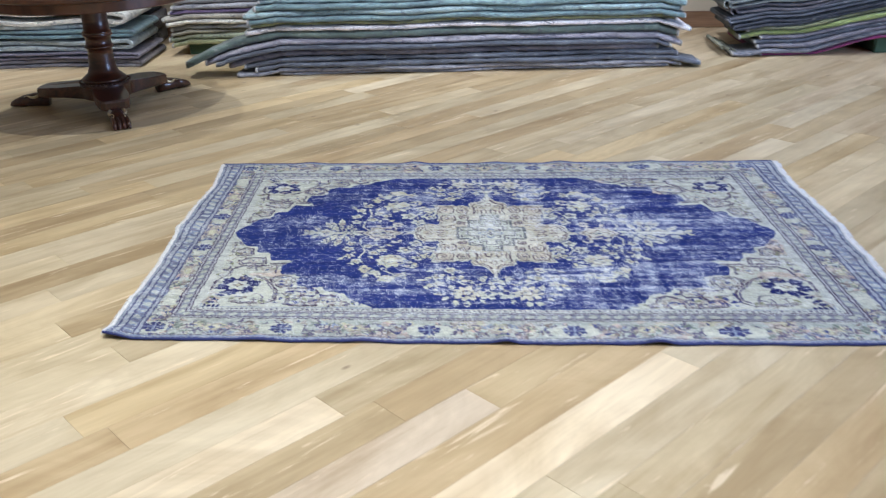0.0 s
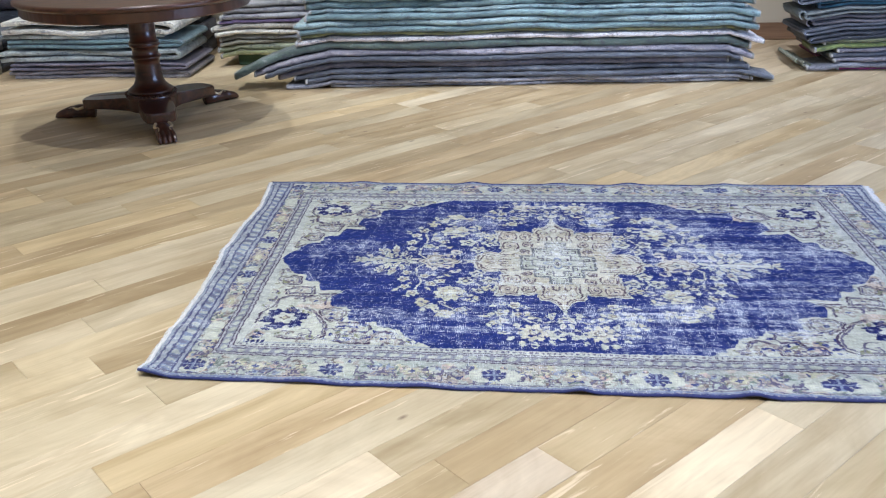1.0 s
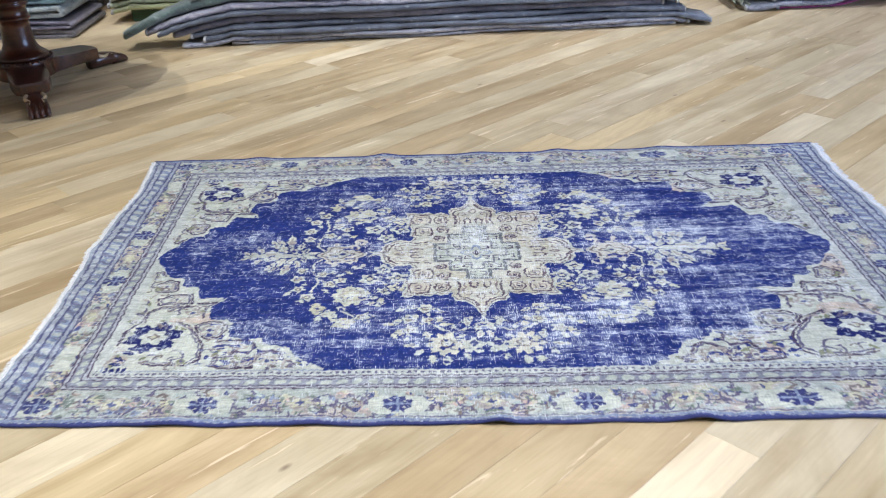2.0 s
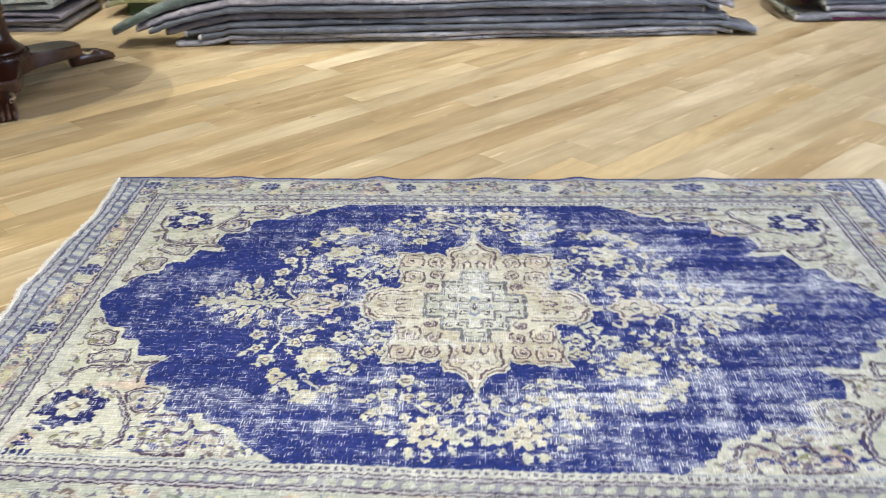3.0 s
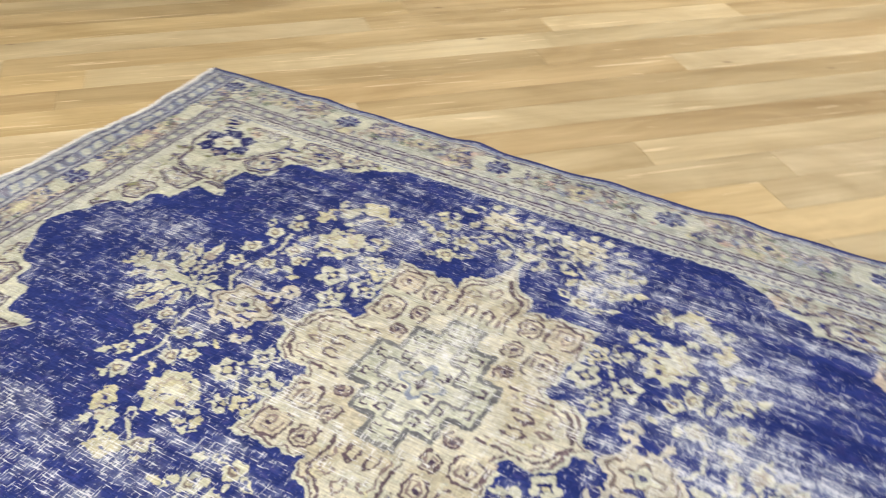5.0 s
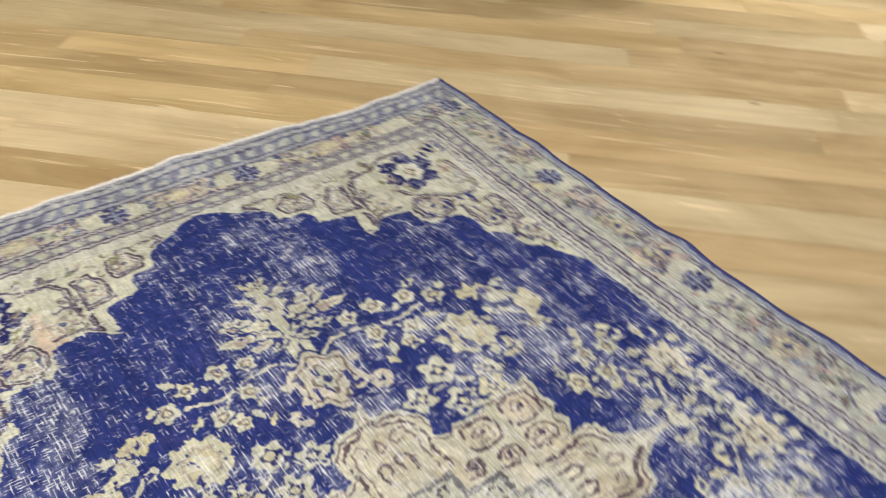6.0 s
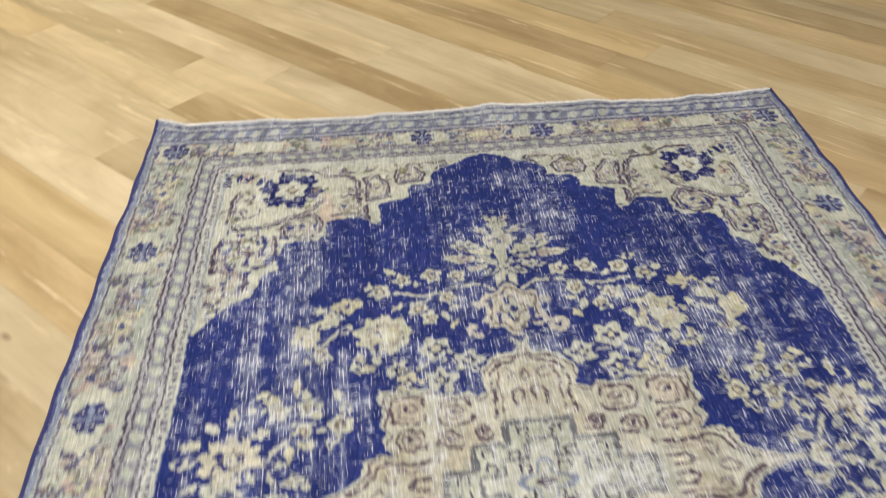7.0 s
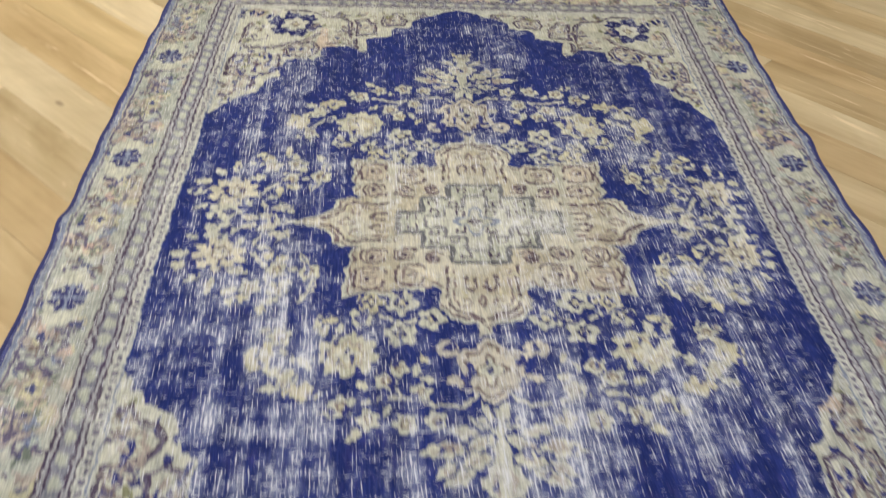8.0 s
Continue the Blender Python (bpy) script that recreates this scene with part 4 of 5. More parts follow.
def open_rug():
    rug = tagged(new("rug"), "worn blue and ivory knotted medallion rug spread on the floor", "rug")
    nx, ny = 1160, 798
    p, q = np.meshgrid(np.linspace(-1.28, 1.28, nx), np.linspace(-0.88, 0.88, ny), indexing="ij")
    d = Drawing(p, q)
    draw_borders(d)
    draw_spandrels(d)
    draw_field(d)
    draw_medallion(d)
    amount = draw_wear(d)
    x, y, z = rug_point(p, q)
    z = z - 0.0012 * amount
    # the outermost rows turn down to the floor
    for sl in (np.s_[0, :], np.s_[-1, :], np.s_[:, 0], np.s_[:, -1]):
        z[sl] = np.maximum(z[sl] - 0.006, 0.0005)
    me = grid_mesh("woven_field", x, y, z)
    me.materials.append(M_KNOTS)
    at = me.color_attributes.new("knots", "FLOAT_COLOR", "POINT")
    rgba = np.ones((nx * ny, 4), np.float32)
    rgba[:, :3] = np.clip(d.col.reshape(-1, 3), 0, 1)
    rgba[:, 3] = d.bare.ravel()
    at.data.foreach_set("color", rgba.ravel())
    pile = new("woven_field", me)
    pile.parent = rug
    # bound long edges
    for side in (-1, 1):
        bm = bmesh.new()
        secs = []
        for t in np.linspace(-1.283, 1.283, 260):
            cx, cy, cz = rug_point(np.float64(t), np.float64(side * 0.881))
            r = 0.0042
            secs.append([(cx, cy + r * 1.1 * math.cos(a), max(cz - 0.0025 + r * math.sin(a), 0.0)) for a in [k * math.pi / 4 for k in range(8)]])
        loft(bm, secs)
        part("binding", bm, M_BINDING, rug, "dark blue overcast edge", True)
    # short cotton fringe at both ends
    rnd = random.Random(3)
    for side in (-1, 1):
        bm = bmesh.new()
        n = 620
        for k in range(n):
            qq = -0.878 + 1.756 * k / (n - 1)
            ax, ay, az = rug_point(np.float64(side * 1.279), np.float64(qq))
            ln = rnd.uniform(0.007, 0.017) * (1.9 if side > 0 else 1.1)
            sk = rnd.uniform(-0.003, 0.003)
            w = 0.0016
            base = [bm.verts.new((ax - side * 0.003, ay - w, az - 0.001)), bm.verts.new((ax - side * 0.003, ay + w, az - 0.001)),
                    bm.verts.new((ax - side * 0.003, ay, az + 0.0012))]
            tip = [bm.verts.new((ax + side * ln, ay + sk - w, 0.001 + 0.4 * az)), bm.verts.new((ax + side * ln, ay + sk + w, 0.001 + 0.4 * az)),
                   bm.verts.new((ax + side * ln, ay + sk, 0.003 + 0.4 * az))]
            for a, b in ((0, 1), (1, 2), (2, 0)):
                bm.faces.new((base[a], base[b], tip[b], tip[a]))
            bm.faces.new(tip)
        secs = []
        for k in range(240):
            ax, ay, az = rug_point(np.float64(side * 1.283), np.float64(-0.878 + 1.756 * k / 239))
            r = 0.0042 + 0.0008 * math.sin(k * 1.7)
            secs.append([(ax + r * math.cos(a), ay, max(az - 0.002 + r * math.sin(a), 0.0)) for a in [j * math.pi / 3 for j in range(6)]])
        loft(bm, secs)
        part("fringe", bm, M_FRINGE, rug, "frayed off-white cotton fringe")
    return rug


open_rug()

# ---------------------------------------------------------------- the pedestal table


def pedestal_table(x, y, turn):
    table = tagged(new("pedestal_table"), "round dark mahogany pedestal table with three gilded paw feet", "table")
    table.matrix_world = pose(x, y, 0, 0, 0, turn)
    # the top with its moulded edge and the apron under it
    bm = lathe(bmesh.new(), [(0.02, 0.697), (0.625, 0.697), (0.640, 0.701), (0.648, 0.709), (0.648, 0.719), (0.640, 0.727), (0.622, 0.731), (0.02, 0.731)], 96)
    part("tabletop", bm, M_TOPWOOD, table, "glossy reddish mahogany top", True)
    bm = lathe(bmesh.new(), [(0.590, 0.645), (0.617, 0.643), (0.623, 0.649), (0.623, 0.696), (0.590, 0.696), (0.590, 0.653)], 96)
    part("apron", bm, M_TOPWOOD, table, smooth=False)
    bm = lathe(bmesh.new(), [(0.02, 0.64), (0.20, 0.645), (0.22, 0.66), (0.22, 0.696), (0.02, 0.696)], 48)
    part("bearer", bm, M_MAHOGANY, table)
    col = [(0.055, 0.160), (0.125, 0.162), (0.130, 0.170), (0.126, 0.180), (0.118, 0.186), (0.106, 0.196), (0.090, 0.212), (0.080, 0.235), (0.075, 0.27),
           (0.072, 0.32), (0.071, 0.352), (0.077, 0.355), (0.083, 0.362), (0.083, 0.369), (0.077, 0.376), (0.073, 0.380), (0.073, 0.420), (0.079, 0.424),
           (0.086, 0.431), (0.086, 0.437), (0.079, 0.443), (0.084, 0.448), (0.084, 0.454), (0.074, 0.460), (0.072, 0.52), (0.074, 0.60), (0.078, 0.641), (0.05, 0.645)]
    part("column", lathe(bmesh.new(), col, 56), M_MAHOGANY, table, "turned column with double rings", True)
    part("collar", lathe(bmesh.new(), [(0.05, 0.132), (0.138, 0.132), (0.146, 0.138), (0.146, 0.152), (0.138, 0.160), (0.05, 0.161)], 56), M_DARKWOOD, table, smooth=True)
    # beads round the collar
    beads = bmesh.new()
    for k in range(40):
        a = 2 * math.pi * k / 40
        bmesh.ops.create_uvsphere(beads, u_segments=6, v_segments=4, radius=0.008, matrix=Matrix.Translation((0.142 * math.cos(a), 0.142 * math.sin(a), 0.158)))
    part("beading", beads, M_DARKWOOD, table, smooth=True)
    # three-armed base with hollow sides
    n = 96
    outline = []
    for k in range(n):
        a = 2 * math.pi * k / n
        c = 0.5 + 0.5 * math.cos(3 * a)
        outline.append((a, min(0.415, 0.140 + 0.34 * c ** 3.0)))
    bm = bmesh.new()
    rings = []
    for z, grow in ((0.056, -0.012), (0.062, 0.0), (0.132, 0.0), (0.142, -0.008)):
        ring = []
        for a, r in outline:
            arch = 0.022 * max(0.0, 1 - abs(r - 0.30) / 0.2) if z < 0.1 else 0.0
            fall = 0.018 * max(0.0, (r - 0.15) / 0.265) if z > 0.1 else 0.0
            ring.append(((r + grow) * math.cos(a), (r + grow) * math.sin(a), z + arch - fall))
        rings.append(ring)
    loft(bm, rings)
    part("tripod_base", bm, M_DARKWOOD, table, "dark three-armed platform base")
    for k in range(3):
        m = pose(0, 0, 0, 0, 0, 120 * k)
        foot_bm = bmesh.new()
        secs = []
        for r, w, h in ((0.375, 0.028, 0.070), (0.41, 0.042, 0.078), (0.46, 0.050, 0.080), (0.505, 0.052, 0.070), (0.545, 0.052, 0.052), (0.575, 0.047, 0.036), (0.590, 0.034, 0.018)):
            secs.append([m @ Vector((r, w * math.cos(b), max(0.0, h * (0.5 + 0.5 * math.sin(b))))) for b in [2 * math.pi * i / 14 for i in range(14)]])
        loft(foot_bm, secs)
        foot = part("paw_foot", foot_bm, M_DARKWOOD, table, "carved dark paw foot", True)
        for j in (-1.5, -0.5, 0.5, 1.5):
            toe = bmesh.new()
            off = j * 0.026
            ss = []
            for r, w, h in ((0.50, 0.007, 0.058), (0.535, 0.013, 0.056), (0.57, 0.0145, 0.046), (0.595, 0.012, 0.030), (0.605, 0.006, 0.014)):
                ss.append([m @ Vector((r, off + w * math.cos(b), max(0.0, h * (0.5 + 0.5 * math.sin(b))) + 0.004)) for b in [2 * math.pi * i / 10 for i in range(10)]])
            loft(toe, ss)
            part("toe", toe, M_DARKWOOD, foot, smooth=True)
        gilt = bmesh.new()
        # rubbed gilt leaf scroll over the ankle
        for s in (-1, 1):
            ss = []
            for i in range(15):
                f = i / 14
                r = 0.42 + 0.11 * f
                yy = s * (0.036 + 0.010 * math.sin(f * 6.5))
                zz = 0.080 - 0.022 * f - abs(yy) * 0.42 + 0.006
                th = 0.0095 * (1 - 0.4 * f)
                ss.append([m @ Vector((r, yy + th * math.cos(b), zz + th * math.sin(b))) for b in [2 * math.pi * i2 / 8 for i2 in range(8)]])
            loft(gilt, ss)
        part("gilt_scroll", gilt, M_GILT, foot, "worn gilt leaf scroll", True)
    return table


pedestal_table(-2.21, 2.03, -64)

# ---------------------------------------------------------------- stacks of folded rugs


class Stack:
    """Keeps the upper side of a pile of rugs along x, so that each new rug lies on those below and droops past their ends."""

    def __init__(self, x0, x1, y, slope, group, seed, n=161):
        self.x = np.linspace(x0, x1, n)
        self.h = np.zeros(n)
        self.y, self.slope, self.group, self.rnd = y, slope, group, random.Random(seed)

    def block(self, a, b, h):
        self.h[(self.x >= a) & (self.x <= b)] = h

    def settle(self, a, b, steep):
        """Where a rug from a to b comes to lie: along x, the height of its underside."""
        sel = np.nonzero((self.x >= a) & (self.x <= b))[0]
        x, h = self.x[sel], self.h[sel]
        rest = np.array([max(h[i], float(np.max(h - steep * np.abs(x - x[i]) ** 1.15))) for i in range(len(x))])
        low = np.maximum(np.convolve(np.pad(rest, 3, mode="edge"), np.ones(7) / 7, "valid"), h) + 0.001
        ph = self.rnd.uniform(0, 9)
        return sel, x, low + 0.0038 * (1 + np.sin(x * self.rnd.uniform(3, 9) + ph)) * self.rnd.uniform(0.2, 1), ph

    def fold(self, a, b, colour, label, end, layers=2, sheet=0.015, gap=0.010, steep=0.3, depth=0.7, bulge=1.0):
        """A rug folded on itself, its loops at the end 'end' (-1 or 1) towards the room; the layers' edges show in front."""
        sel, x, low, ph = self.settle(a, b, steep)
        thing = tagged(new("folded_rug"), label, "rug", self.group)
        yf = self.y + self.rnd.uniform(-0.02, 0.02)
        rise = sheet + gap
        order = range(len(x)) if end > 0 else range(len(x) - 1, -1, -1)
        path = []
        for k in range(layers):
            run = list(order) if k % 2 == 0 else list(order)[::-1]
            pull = self.rnd.uniform(0.0, 0.05)
            sag = self.rnd.uniform(0, 6)
            pts = [(x[i] - end * pull, low[i] + sheet / 2 + k * rise + 0.3 * gap * math.sin(x[i] * 9 + sag) + 0.004 * k * (1 + math.sin(x[i] * 4 + sag))) for i in run]
            path += pts
            if k + 1 < layers and k % 2 == 0:
                cx, cz = pts[-1][0], pts[-1][1] + rise / 2
                r = rise / 2 * bulge
                path += [(cx + end * (r * 1.5 * math.sin(t)), cz - rise / 2 * math.cos(t) - 0.3 * (r - rise / 2) * math.sin(t)) for t in [math.pi * q / 8 for q in range(1, 8)]]
        bm = bmesh.new()
        secs = []
        n = len(path)
        for i, (px, pz) in enumerate(path):
            ax, az = path[max(i - 1, 0)]
            bx, bz = path[min(i + 1, n - 1)]
            ln = math.hypot(bx - ax, bz - az) or 1.0
            nx, nz = -(bz - az) / ln * sheet / 2, (bx - ax) / ln * sheet / 2
            y0 = yf + 0.014 * math.sin(i * 0.09 + ph) + 0.004 * math.sin(i * 0.6)
            secs.append([(px + nx, y0 + 0.003, pz + nz), (px + nx * 0.3, y0, pz + nz * 0.3), (px - nx * 0.3, y0, pz - nz * 0.3), (px - nx, y0 + 0.003, pz - nz),
                         (px - nx, y0 + depth, pz - nz), (px + nx, y0 + depth, pz + nz)])
        loft(bm, secs)
        part("body", bm, M_TEXTILE, thing, smooth=False).color = (*colour, 1)
        self.h[sel] = low + layers * rise + 0.008 * (layers - 1)
        return thing

    def curl(self, thing, x, z, r, colour, end=-1, depth=0.35, turn=250):
        """A rolled-over end on a rug."""
        bm = bmesh.new()
        secs = []
        y0 = self.y + self.rnd.uniform(-0.01, 0.02)
        for i in range(19):
            f = i / 18
            a = radians(-90 - turn * f) if end < 0 else radians(-90 + turn * f)
            rr = r * (1 - 0.45 * f)
            c, sn = math.cos(a), math.sin(a)
            ring = []
            for q, yy in ((rr, 0.0), (rr - 0.009, 0.0), (rr - 0.009, depth), (rr, depth)):
                ring.append((x + q * c, y0 + yy, z + r + q * sn))
            secs.append(ring)
        loft(bm, secs)
        part("rolled_end", bm, M_TEXTILE, thing, smooth=False).color = (*colour, 1)

    def lay(self, a, b, thick, colour, label, steep=0.42, depth=0.95, out=0.0, fringe=True, lift=0.0):
        sel, x, low, ph = self.settle(a, b, steep)
        low += lift
        self.h[sel] = low + thick + 0.0035
        thing = tagged(new("folded_rug"), label, "rug", self.group)
        yf = self.y + out + self.rnd.uniform(-0.030, 0.022)
        bm = bmesh.new()
        secs = []
        r = thick / 2
        for xi, zi in zip(x, low):
            y0 = yf + self.slope * xi + 0.012 * math.sin(xi * 5 + ph) + 0.004 * math.sin(xi * 17 + 2 * ph)
            wob = 0.0018 * math.sin(xi * 31 + ph * 3)
            ring = [(xi, y0 + r - r * math.cos(t), zi + r + r * math.sin(t) + wob * math.sin(t)) for t in [math.pi * (i / 8 - 0.5) * 0.98 for i in range(9)]]
            # the slit between the two halves of the fold stays inside; the open side lies to the wall
            ring += [(xi, y0 + depth, zi + thick), (xi, y0 + depth, zi)]
            secs.append(ring)
        loft(bm, secs)
        part("body", bm, M_TEXTILE, thing, smooth=True).color = (*colour, 1)
        if fringe:
            for end in (0, -1):
                xe, ze = x[end], low[end]
                s = -1 if end == 0 else 1
                y0 = yf + self.slope * xe
                bm = bmesh.new()
                ss = []
                for dx, g in ((-0.006, 0.0015), (0.004, 0.0022), (0.009, 0.0)):
                    ring = [(xe + s * dx, y0 + r - (r + g) * math.cos(t), ze + r + (r + g) * math.sin(t)) for t in [math.pi * (i / 8 - 0.5) for i in range(9)]]
                    ring += [(xe + s * dx, y0 + min(depth, 0.10), ze + thick + g), (xe + s * dx, y0 + min(depth, 0.10), ze - g)]
                    ss.append(ring)
                loft(bm, ss)
                part("end_binding", bm, M_RUGEND, thing, "off-white bound end", True)
        return thing


LILAC, SLATE, MAUVE, MOSS = (0.30, 0.30, 0.32), (0.105, 0.115, 0.135), (0.17, 0.16, 0.18), (0.12, 0.155, 0.135)
WHITE, OLIVE, TEAL, AQUA, CREAM = (0.72, 0.69, 0.68), (0.25, 0.26, 0.13), (0.18, 0.255, 0.26), (0.31, 0.40, 0.395), (0.60, 0.585, 0.51)
PURPLE, KHAKI, LIME, ANTHRACITE, MAGENTA, PETROL = (0.17, 0.13, 0.24), (0.33, 0.32, 0.24), (0.24, 0.29, 0.095), (0.045, 0.05, 0.06), (0.24, 0.04, 0.13), (0.02, 0.07, 0.105)

# the long pile
s = Stack(-2.3, 1.9, 2.775, 0.035, "long pile of folded rugs", 5)
for a, b, th, c, what in (
        (-1.30, 1.40, 0.018, LILAC, "pale lilac-grey folded rug lying on the floor"), (-1.58, 1.46, 0.026, LILAC, "pale grey-lilac folded rug with worn patches"),
        (-1.44, 1.60, 0.028, SLATE, "slate blue-grey folded rug in a pile"), (-1.52, 1.44, 0.026, SLATE, "dark slate folded rug in a pile"),
        (-1.62, 1.30, 0.036, MAUVE, "mottled mauve-grey folded rug in a pile"), (-1.70, 1.38, 0.026, SLATE, "grey folded rug in a pile"),
        (-1.78, 1.46, 0.036, (0.36, 0.34, 0.37), "faded pinkish grey folded rug drooping off the pile"), (-1.92, 1.44, 0.046, MOSS, "grey-green folded rug drooping to the floor"),
        (-1.49, 1.52, 0.030, WHITE, "off-white folded rug in a pile"), (-1.47, 1.42, 0.020, OLIVE, "thin olive folded rug in a pile"),
        (-1.50, 1.46, 0.036, TEAL, "teal folded rug with faded pattern"), (-1.47, 1.44, 0.032, AQUA, "light aqua folded rug in a pile"),
        (-1.44, 1.46, 0.034, TEAL, "teal folded rug with dark floral traces"), (-1.42, 1.40, 0.030, AQUA, "pale aqua folded rug in a pile"),
        (-1.39, 1.45, 0.038, TEAL, "blue-green folded rug in a pile"), (-1.36, 1.43, 0.032, AQUA, "aqua folded rug with dark pattern"),
        (-1.33, 1.42, 0.034, (0.30, 0.42, 0.46), "light blue folded rug on top of the pile"), (-1.30, 1.44, 0.032, TEAL, "teal folded rug on top of the pile")):
    if c in (TEAL, AQUA):
        a, th = a + s.rnd.uniform(-0.07, 0.04), th * s.rnd.uniform(0.72, 1.3)
    s.lay(a, b, th, c, what, depth=0.22 if a < -1.58 or b > 1.55 else 0.56, steep=0.42 if a > -1.65 else 0.75)

# the pile behind it, on a green crate
s = Stack(-2.5, 1.4, 3.46, 0.0, "rear pile of folded rugs", 6)
crate = bmesh.new()
box(crate, -2.10, 0.9, 3.50, 4.15, 0.0, 0.085, 0.008)
tagged(mesh_object("crate", crate, M_GREENBOX), "dark green low plastic crate under a pile of rugs", "crate")
s.block(-2.10, 0.9, 0.086)
for a, b, th, c, what in (
        (-2.20, 1.0, 0.030, OLIVE, "olive green folded rug on a green crate"), (-2.22, 1.0, 0.036, (0.30, 0.33, 0.23), "sage green folded rug in a pile"),
        (-2.21, 1.0, 0.024, KHAKI, "khaki folded rug in a pile"), (-2.20, 1.0, 0.030, (0.25, 0.27, 0.30), "grey-blue folded rug in a pile"),
        (-2.22, 1.0, 0.030, CREAM, "cream folded rug in a pile"), (-2.24, 1.0, 0.034, (0.42, 0.40, 0.34), "beige folded rug in a pile"),
        (-2.21, 1.0, 0.024, PURPLE, "purple folded rug in a pile"), (-2.18, 1.0, 0.034, LILAC, "lilac-grey folded rug in a pile"),
        (-2.16, 1.0, 0.034, LILAC, "pale lilac folded rug in a pile"), (-2.15, 1.0, 0.034, (0.30, 0.30, 0.30), "grey folded rug in a pile")):
    s.lay(a - 0.02, b, th, c, what, depth=0.70)

# the pile at the end of the wall, drooping over a green crate
s = Stack(1.6, 4.6, 3.12, 0.0, "drooping pile of dark rugs", 8)
crate = bmesh.new()
box(crate, 2.93, 4.4, 3.17, 4.0, 0.0, 0.115, 0.008)
tagged(mesh_object("crate", crate, M_GREENBOX), "dark green low plastic crate under drooping rugs", "crate")
s.block(2.93, 4.4, 0.116)
for a, b, th, c, what in (
        (2.10, 4.3, 0.016, MAGENTA, "thin magenta folded rug at the bottom of a pile"), (1.90, 4.3, 0.030, (0.20, 0.20, 0.215), "grey folded rug lowest in a drooping pile"),
        (2.06, 4.3, 0.024, MAUVE, "mauve-grey folded rug in a drooping pile"), (2.04, 4.3, 0.024, SLATE, "grey folded rug in a drooping pile"),
        (2.08, 4.3, 0.020, MAUVE, "brownish grey folded rug in a drooping pile"), (1.93, 4.3, 0.034, LIME, "lime green folded rug in a drooping pile"),
        (1.99, 4.3, 0.020, (0.19, 0.20, 0.10), "dark olive folded rug in a drooping pile")):
    thing = s.lay(a, b, th, c, what, steep=0.30, depth=0.30 if a < 1.95 else 0.85)
    if "lowest" in what:
        for k in range(3):
            s.curl(thing, 1.93 - 0.05 * k, 0.012 + 0.02 * k, 0.022, (0.19, 0.20, 0.14), depth=0.4, turn=170)
for a, b, c, what, roll in (
        (1.90, 4.3, ANTHRACITE, "anthracite rug with a rolled end in a pile", 0.055), (1.84, 4.3, SLATE, "dark slate rug folded in a drooping pile", 0.0),
        (1.87, 4.3, (0.14, 0.13, 0.14), "charcoal rug folded in a drooping pile", 0.03), (1.82, 4.3, (0.16, 0.18, 0.17), "grey-green rug with a curled frayed end", 0.035),
        (1.89, 4.3, PETROL, "petrol blue rug folded in a drooping pile", 0.0), (1.80, 4.3, SLATE, "slate rug with a curled end on a pile", 0.04),
        (1.84, 4.3, MOSS, "grey-green rug folded on a drooping pile", 0.03), (1.82, 4.3, ANTHRACITE, "dark grey rug folded on a drooping pile", 0.0)):
    thing = s.fold(a, b, c, what, -1, 2, 0.014, 0.008 if roll else 0.004, depth=0.5)
    if roll:
        k = int(np.searchsorted(s.x, a + 0.02))
        s.curl(thing, a + 0.01, s.h[k] - 0.055, roll, tuple(v * 1.25 for v in c), depth=0.35)

# the low pile behind the table
s = Stack(-4.6, -2.0, 3.10, 0.0, "low pile of folded rugs", 9)
for a, b, layers, sheet, gap, c, what in (
        (-3.62, -2.36, 2, 0.022, 0.004, (0.20, 0.19, 0.20), "grey-brown folded rug lying on the floor"), (-3.60, -2.34, 2, 0.014, 0.010, (0.17, 0.155, 0.19), "purple-grey folded rug in a low pile"),
        (-3.68, -2.40, 2, 0.027, 0.012, (0.36, 0.40, 0.385), "pale sea-green folded rug in a low pile"), (-3.62, -2.38, 2, 0.022, 0.006, (0.16, 0.24, 0.26), "grey-teal folded rug in a low pile"),
        (-3.66, -2.44, 1, 0.024, 0.004, (0.30, 0.34, 0.34), "dark teal folded rug in a low pile"), (-3.60, -2.42, 2, 0.030, 0.028, CREAM, "thick cream folded rug on top of a low pile")):
    s.fold(a, b, c, what, 1, layers, sheet, gap, depth=0.6, bulge=1.25)
# dark rugs along the wall behind it
s = Stack(-5.0, -2.3, 3.86, 0.0, "dark rugs by the wall", 11)
for a, b, th, c, what in ((-4.9, -2.46, 0.11, ANTHRACITE, "black folded rug by the wall"), (-4.9, -2.44, 0.12, (0.06, 0.05, 0.05), "dark brown folded rug by the wall"),
                          (-4.9, -2.47, 0.12, ANTHRACITE, "black folded rug in a pile by the wall"), (-4.9, -2.45, 0.12, (0.07, 0.06, 0.07), "dark folded rug on a pile by the wall")):
    s.lay(a, b, th, c, what, depth=0.36, fringe=False)
# a dark pile beyond it
s = Stack(-5.4, -3.7, 3.20, 0.0, "dark pile past the low pile", 10)
for a, b, th, c, what in ((-5.3, -3.80, 0.09, ANTHRACITE, "black folded rug lying on the floor"), (-5.3, -3.84, 0.08, (0.10, 0.08, 0.09), "dark brown folded rug in a pile"),
                          (-5.3, -3.78, 0.09, ANTHRACITE, "black folded rug on top of a pile")):
    s.lay(a, b, th, c, what, depth=0.6)

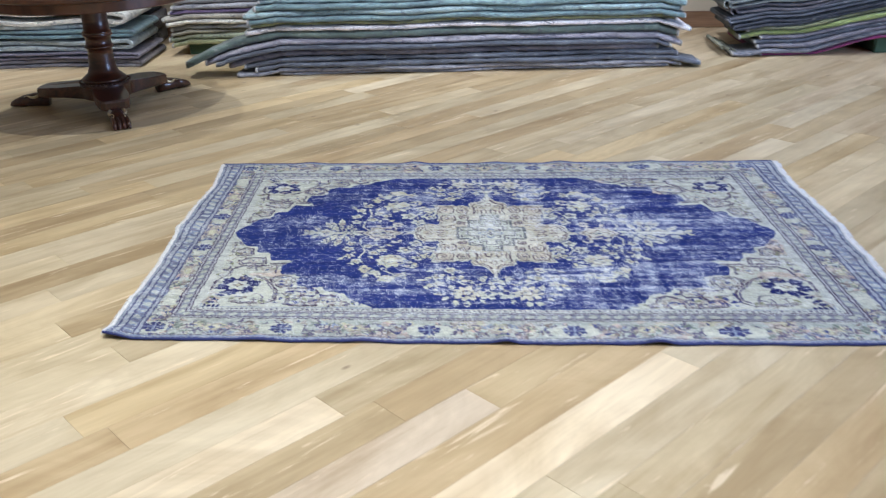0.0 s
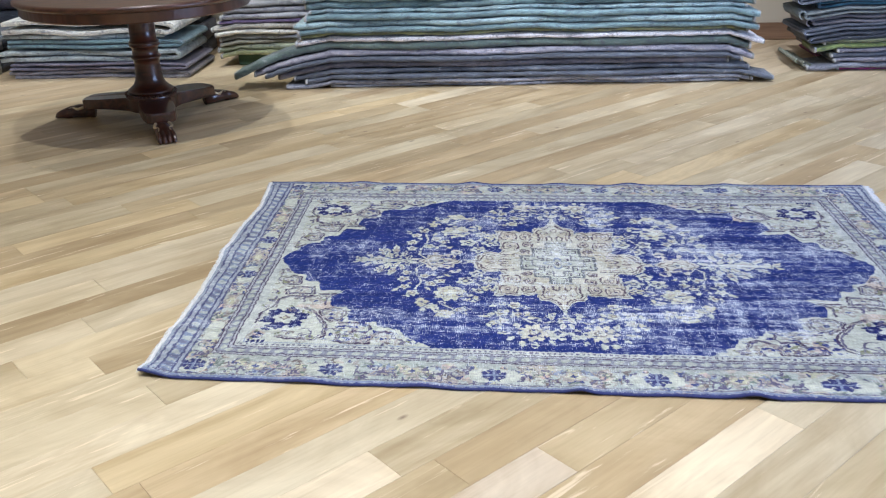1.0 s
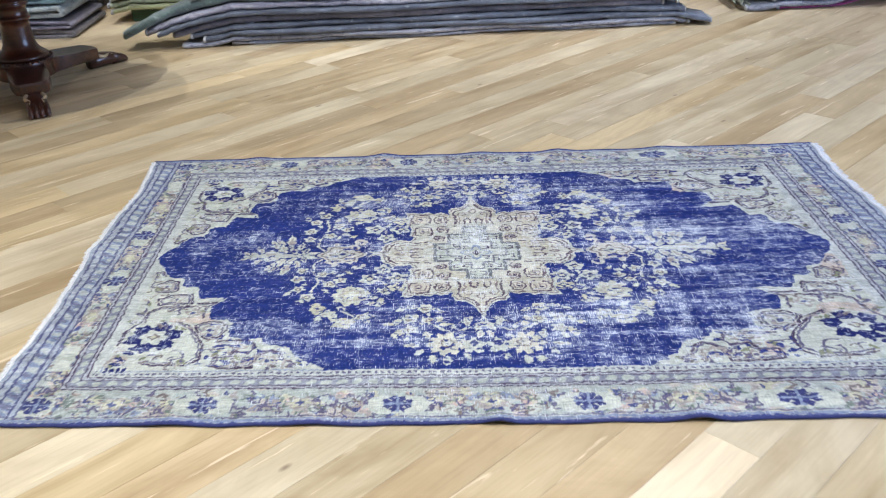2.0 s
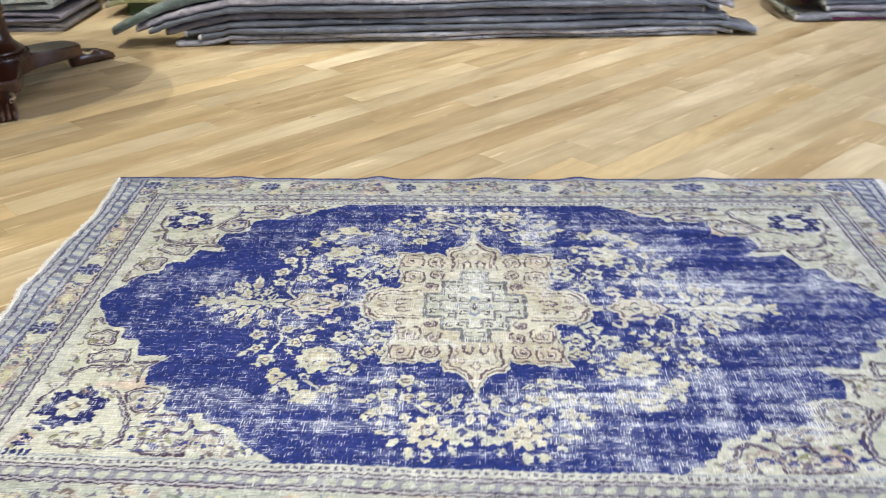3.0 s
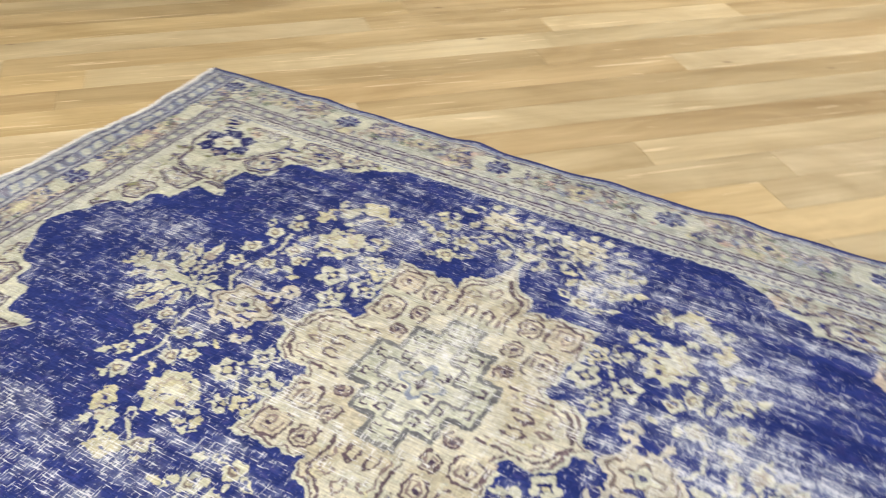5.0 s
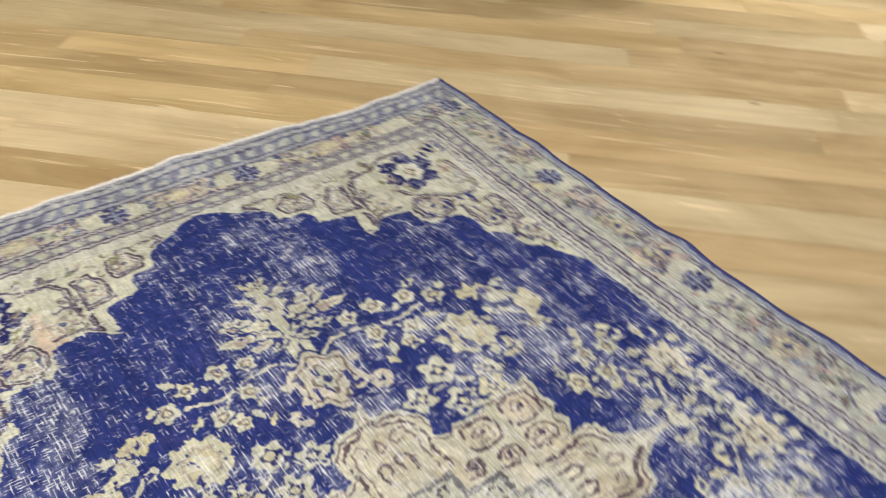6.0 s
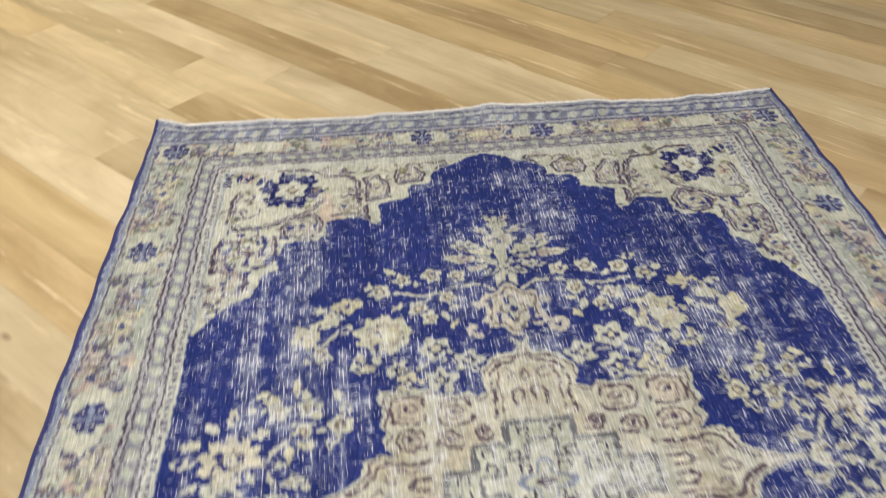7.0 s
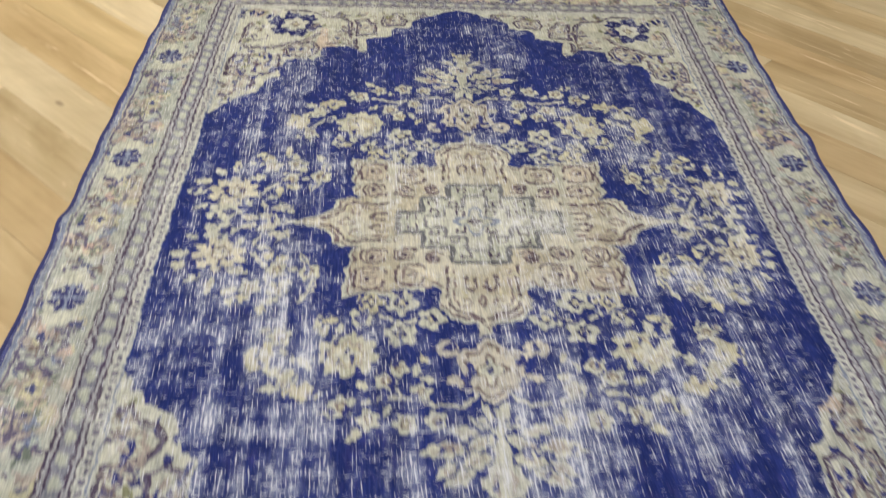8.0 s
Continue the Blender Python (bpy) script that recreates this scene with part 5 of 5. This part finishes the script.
# ---------------------------------------------------------------- panels added above the ceiling fill lamps (never in view, the lamps light the place)
for px, py in FILL_PANELS:
    t = tagged(new("fill_panel"), "flat white unseen panel added with a ceiling fill lamp", "lamp", "ceiling light panels")
    t.location = (px, py, CEIL)
    part("frame", box(bmesh.new(), -0.6, 0.6, -0.3, 0.3, -0.03, -0.001, 0.004), M_CEIL, t)

# ---------------------------------------------------------------- floor boards, laid at an angle
BOARD, ANGLE, FIRST = 0.1372, 44.0, 0.501
CA, SA = math.cos(radians(ANGLE)), math.sin(radians(ANGLE))
TONES = ((0.52, 0.426, 0.261), (0.57, 0.476, 0.301), (0.47, 0.366, 0.206), (0.54, 0.451, 0.281), (0.6, 0.506, 0.331), (0.51, 0.416, 0.251), (0.44, 0.336, 0.186), (0.57, 0.446, 0.246),
         (0.61, 0.501, 0.306), (0.5, 0.381, 0.211))
PALE_OAK = (0.71, 0.595, 0.40)


def board_mesh(length):
    bm = box(bmesh.new(), -length / 2 + 0.0003, length / 2 - 0.0003, -BOARD / 2 + 0.0003, BOARD / 2 - 0.0003, -0.012, 0.0)
    top = [e for e in bm.edges if all(v.co.z > -0.001 for v in e.verts)]
    bmesh.ops.bevel(bm, geom=top, offset=0.0006, segments=1, affect="EDGES")
    me = bpy.data.meshes.new("board")
    bm.to_mesh(me)
    bm.free()
    me.materials.append(M_OAK)
    return me


LENGTHS = [0.75, 1.0, 1.2, 1.5, 1.8, 2.1]
MESHES = [board_mesh(n) for n in LENGTHS]
# joints that are known: row -> (position along the board of its upper end, tone)
KNOWN = {1: (-1.194, PALE_OAK), 3: (-0.868, (0.60, 0.50, 0.36)), 5: (-0.307, PALE_OAK)}


def lay_boards():
    rnd = random.Random(12)
    far = bmesh.new()
    corners = [(X0, Y0), (X1, Y0), (X0, Y1), (X1, Y1)]
    rows = [(x * SA - y * CA - FIRST) / BOARD for x, y in corners]
    for row in range(math.floor(min(rows)), math.ceil(max(rows)) + 1):
        across = FIRST + (row - 0.5) * BOARD
        # along-range of this row inside the room
        s = -9.0 + rnd.uniform(0, 1.2)
        if row in KNOWN:
            s = KNOWN[row][0] - 1.0 - 8 * 1.0
        while s < 9:
            i = rnd.randrange(len(LENGTHS))
            tone = rnd.choice(TONES)
            if row in KNOWN and s < KNOWN[row][0] + 0.01:
                i = 1
                if abs(s + 1.0 - KNOWN[row][0]) < 0.01:
                    tone = KNOWN[row][1]
            n = LENGTHS[i]
            mid = s + n / 2
            x, y = mid * CA + across * SA, mid * SA - across * CA
            s += n
            m = n / 2 + 0.1
            if not (X0 - m < x < X1 + m and Y0 - m < y < Y1 + m):
                continue
            if -2.9 < x < 2.3 and -2.6 < y < 3.0:
                ob = new("board", MESHES[i])
                ob.parent = floor
                ob.matrix_local = pose(x, y, rnd.uniform(-0.0003, 0.0002), 0, 0, ANGLE)
                k = rnd.uniform(0.93, 1.07)
                ob.color = (tone[0] * k, tone[1] * k, tone[2] * k, 1)
            else:
                r = bmesh.ops.create_cube(far, size=1.0)
                for v in r["verts"]:
                    v.co = Vector((mid + v.co.x * (n - 0.0006), -across + v.co.y * (BOARD - 0.0006), -0.006 + v.co.z * 0.012))
    turn_in = pose(0, 0, 0, 0, 0, -ANGLE)
    for place, way in (((X0, 0, 0), (-1, 0, 0)), ((X1, 0, 0), (1, 0, 0)), ((0, Y0, 0), (0, -1, 0)), ((0, Y1, 0), (0, 1, 0))):
        bmesh.ops.bisect_plane(far, geom=far.verts[:] + far.edges[:] + far.faces[:], plane_co=turn_in @ Vector(place), plane_no=turn_in @ Vector(way), clear_outer=True)
    me = bpy.data.meshes.new("far_boards")
    far.to_mesh(me)
    far.free()
    me.materials.append(M_OAK_FAR)
    ob = tagged(new("far_boards", me), kind="stuff")
    ob.parent = floor
    ob.matrix_local = pose(0, 0, 0, 0, 0, ANGLE)


lay_boards()
